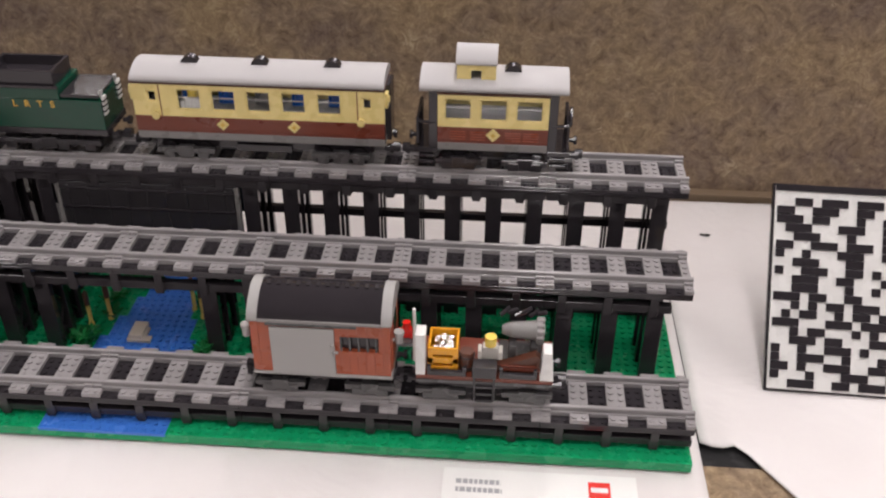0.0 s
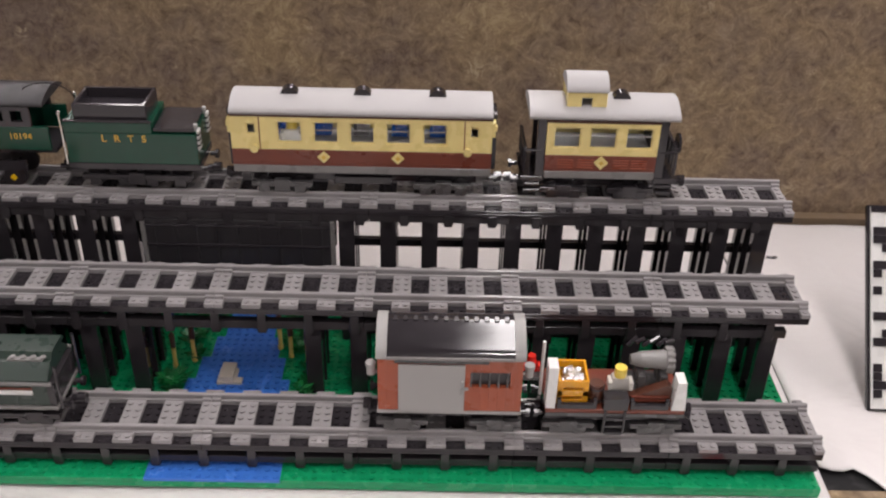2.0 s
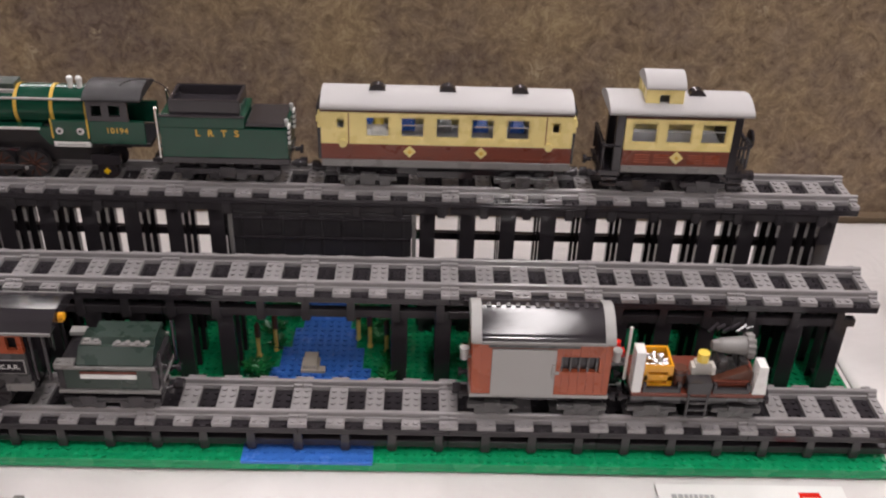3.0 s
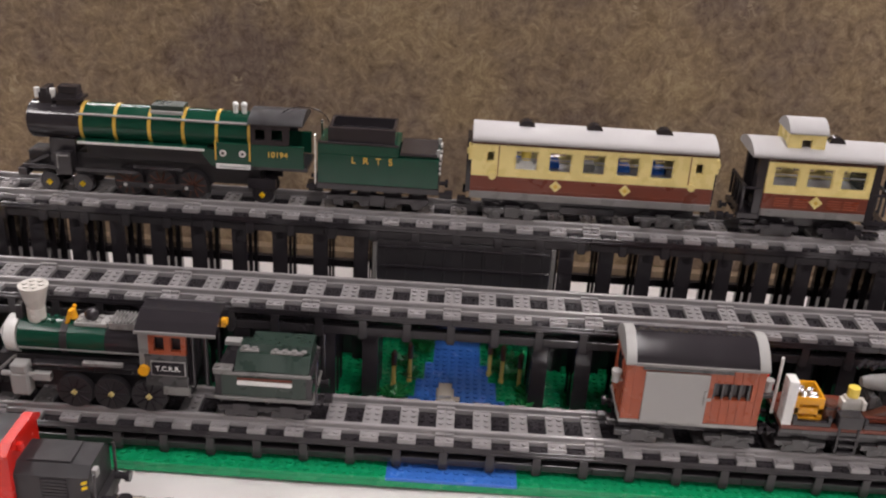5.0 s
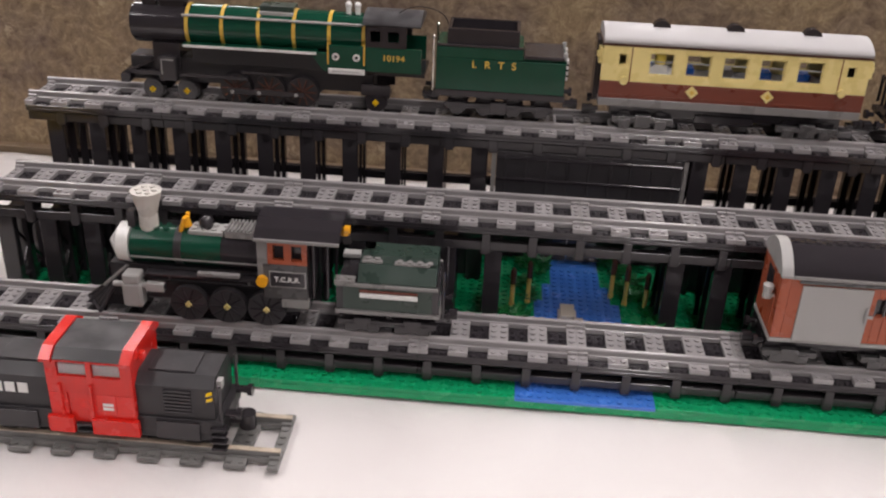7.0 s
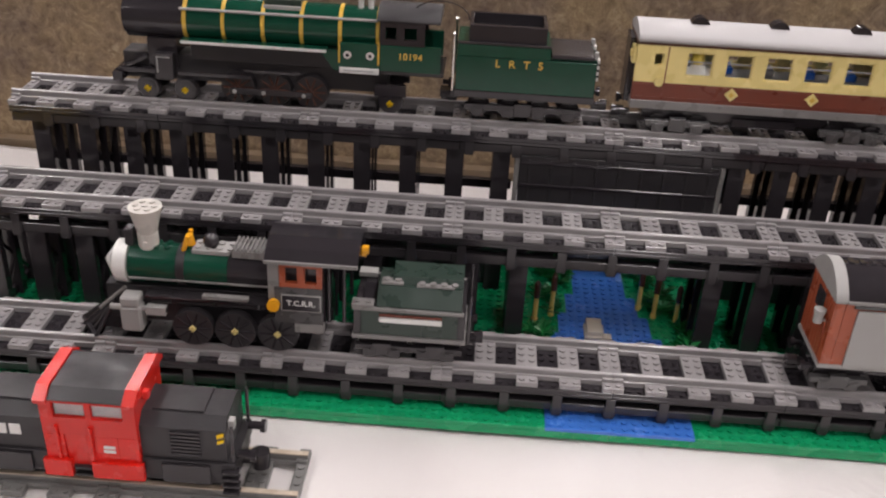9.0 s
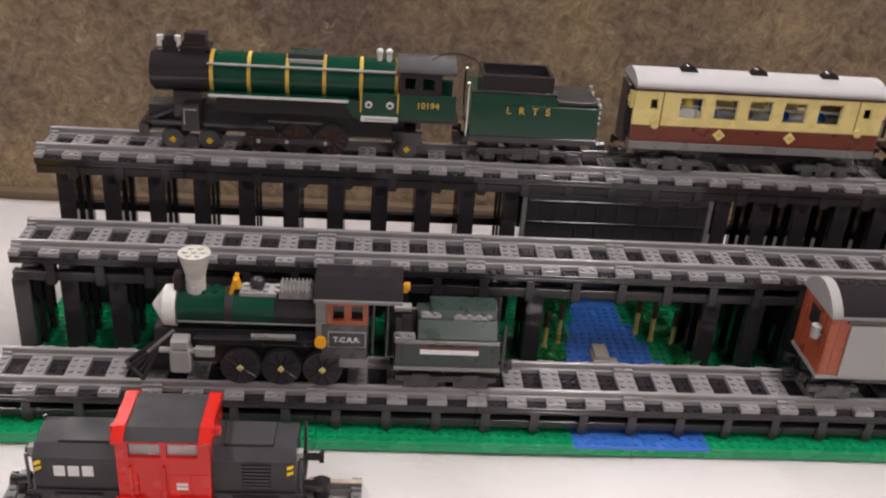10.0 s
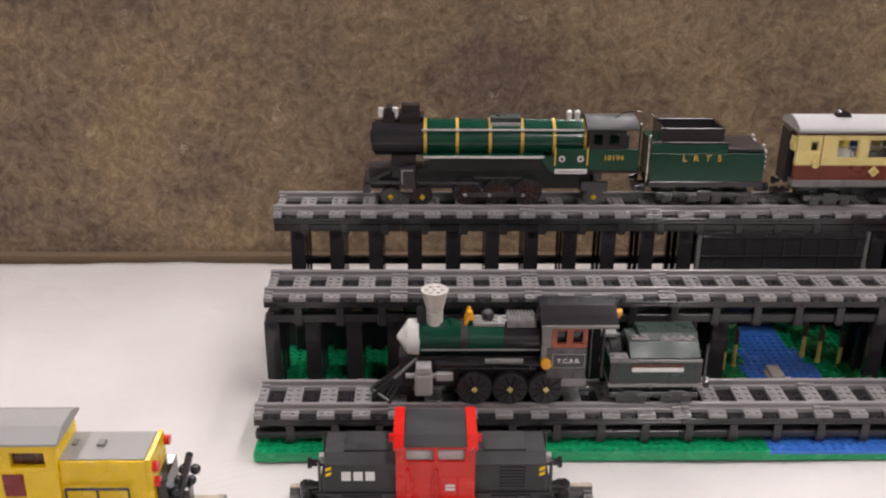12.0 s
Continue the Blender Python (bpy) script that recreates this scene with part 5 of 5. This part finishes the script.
part("cab_roof", bm, LIGHTGREY, yl, "light grey cab roof")
part("red_plate", boxes((-34, -18, -28.8, -28.1, 38, 58)), DKRED, yl, "dark red side plate")
part("step_box", boxes((-40, -22, -32, -28.9, 20, 34)), PAPER, yl)
bm = bmesh.new()
bar(bm, (12, -28, 44), (60, -28, 44), 1.2)
for x in (12, 36, 60):
    bar(bm, (x, -28, 20), (x, -28, 44), 1.0)
part("side_rail", bm, CHARCOAL, yl)
bm = boxes((78.2, 86, -18, 18, 14, 44), (86, 100, -6, 6, 8, 26))
bar(bm, (92, -8, 20), (104, -8, 62), 3.0)
for k in range(5):
    ball(bm, 90 + 3 * k, -10 + 5 * k, 28 + (k % 3) * 7, 4.5)
part("front_gear", bm, BLACK, yl, "black coupling gear with a lever")
for y, z in ((-18, 58), (-18, 44), (18, 58)):
    bm = bmesh.new()
    cyl(bm, "x", y, z, 78, 82, 4.2)
    part("marker_lamp", bm, RED, yl, "red marker lamp")

# ---- mosaic board ----
mb = thing("mosaic_board", 596, 101, 0, "black and white plastic mosaic panel leaning back on the cloth", "mosaic")
mb.matrix_basis = pose(0.593, 0.101, 0.0005, -37.5, 0, -2.0)
part("backing", boxes((0, 192, 0, 6, 0, 193), c=0.6), BLACK, mb, "black backing plate")
part("prop", boxes((80, 110, 6.2, 12, 60, 150)), CHARCOAL, mb)
rq = random.Random(11)
part("ground_tile", boxes((2, 190, -2.6, -0.1, 2, 191), c=0.5), WHITE, mb, "white tiled face")
blocks = [(2, 190, 186, 191)]
for row in range(1, 23):
    x = rq.choice((4, 4, 12, 20))
    while x < 182:
        w = rq.choice((8, 16, 24, 24))
        blocks.append((x, min(x + w, 186), 8 * row - 3.8, 8 * row + 3.8))
        x += w + rq.choice((8, 16, 24))
for p, q, r, s in blocks:
    part("black_tile", boxes((p, q, -4.4, -2.7, r, s), c=0.4), BLACK, mb)

# ---- name card ----
nc = thing("name_card", 385, -72, 0, "white printed name card lying on the cloth", "card")
part("card", boxes((-80, 80, -44, 54, 0, 0.6), c=0.1), PAPER, nc)
for k, (a, b) in enumerate(((-69, -32), (-69, -31))):
    bm = bmesh.new()
    z = 39.5 - 9 * k
    x = a
    rb = random.Random(k)
    while x < b:
        w = rb.uniform(2.0, 5.0)
        box(bm, x, min(x + w, b), z - 2.5, z + 2.5, 0.7, 0.85, c=0.02)
        x += w + 1.0
    part("text_line", bm, INK, nc, "grey print too soft to read")
part("logo", boxes((40, 58, 28, 46, 0.7, 0.85), c=0.02), RED, nc, "red square logo")
part("logo_bar", boxes((42, 56, 35, 40, 0.86, 0.95), c=0.02), WHITE, nc)

scrap = part("paper_scrap", boxes((-5, 5, -2, 2, 0, 0.6), (2, 7, 0, 2, 0.2, 1.6)), DARKGREY)
scrap.matrix_basis = pose(0.578, 0.364, -0.0004, 0, 0, -14)
tagged(scrap, "small dark scrap lying on the white cloth", "scrap")
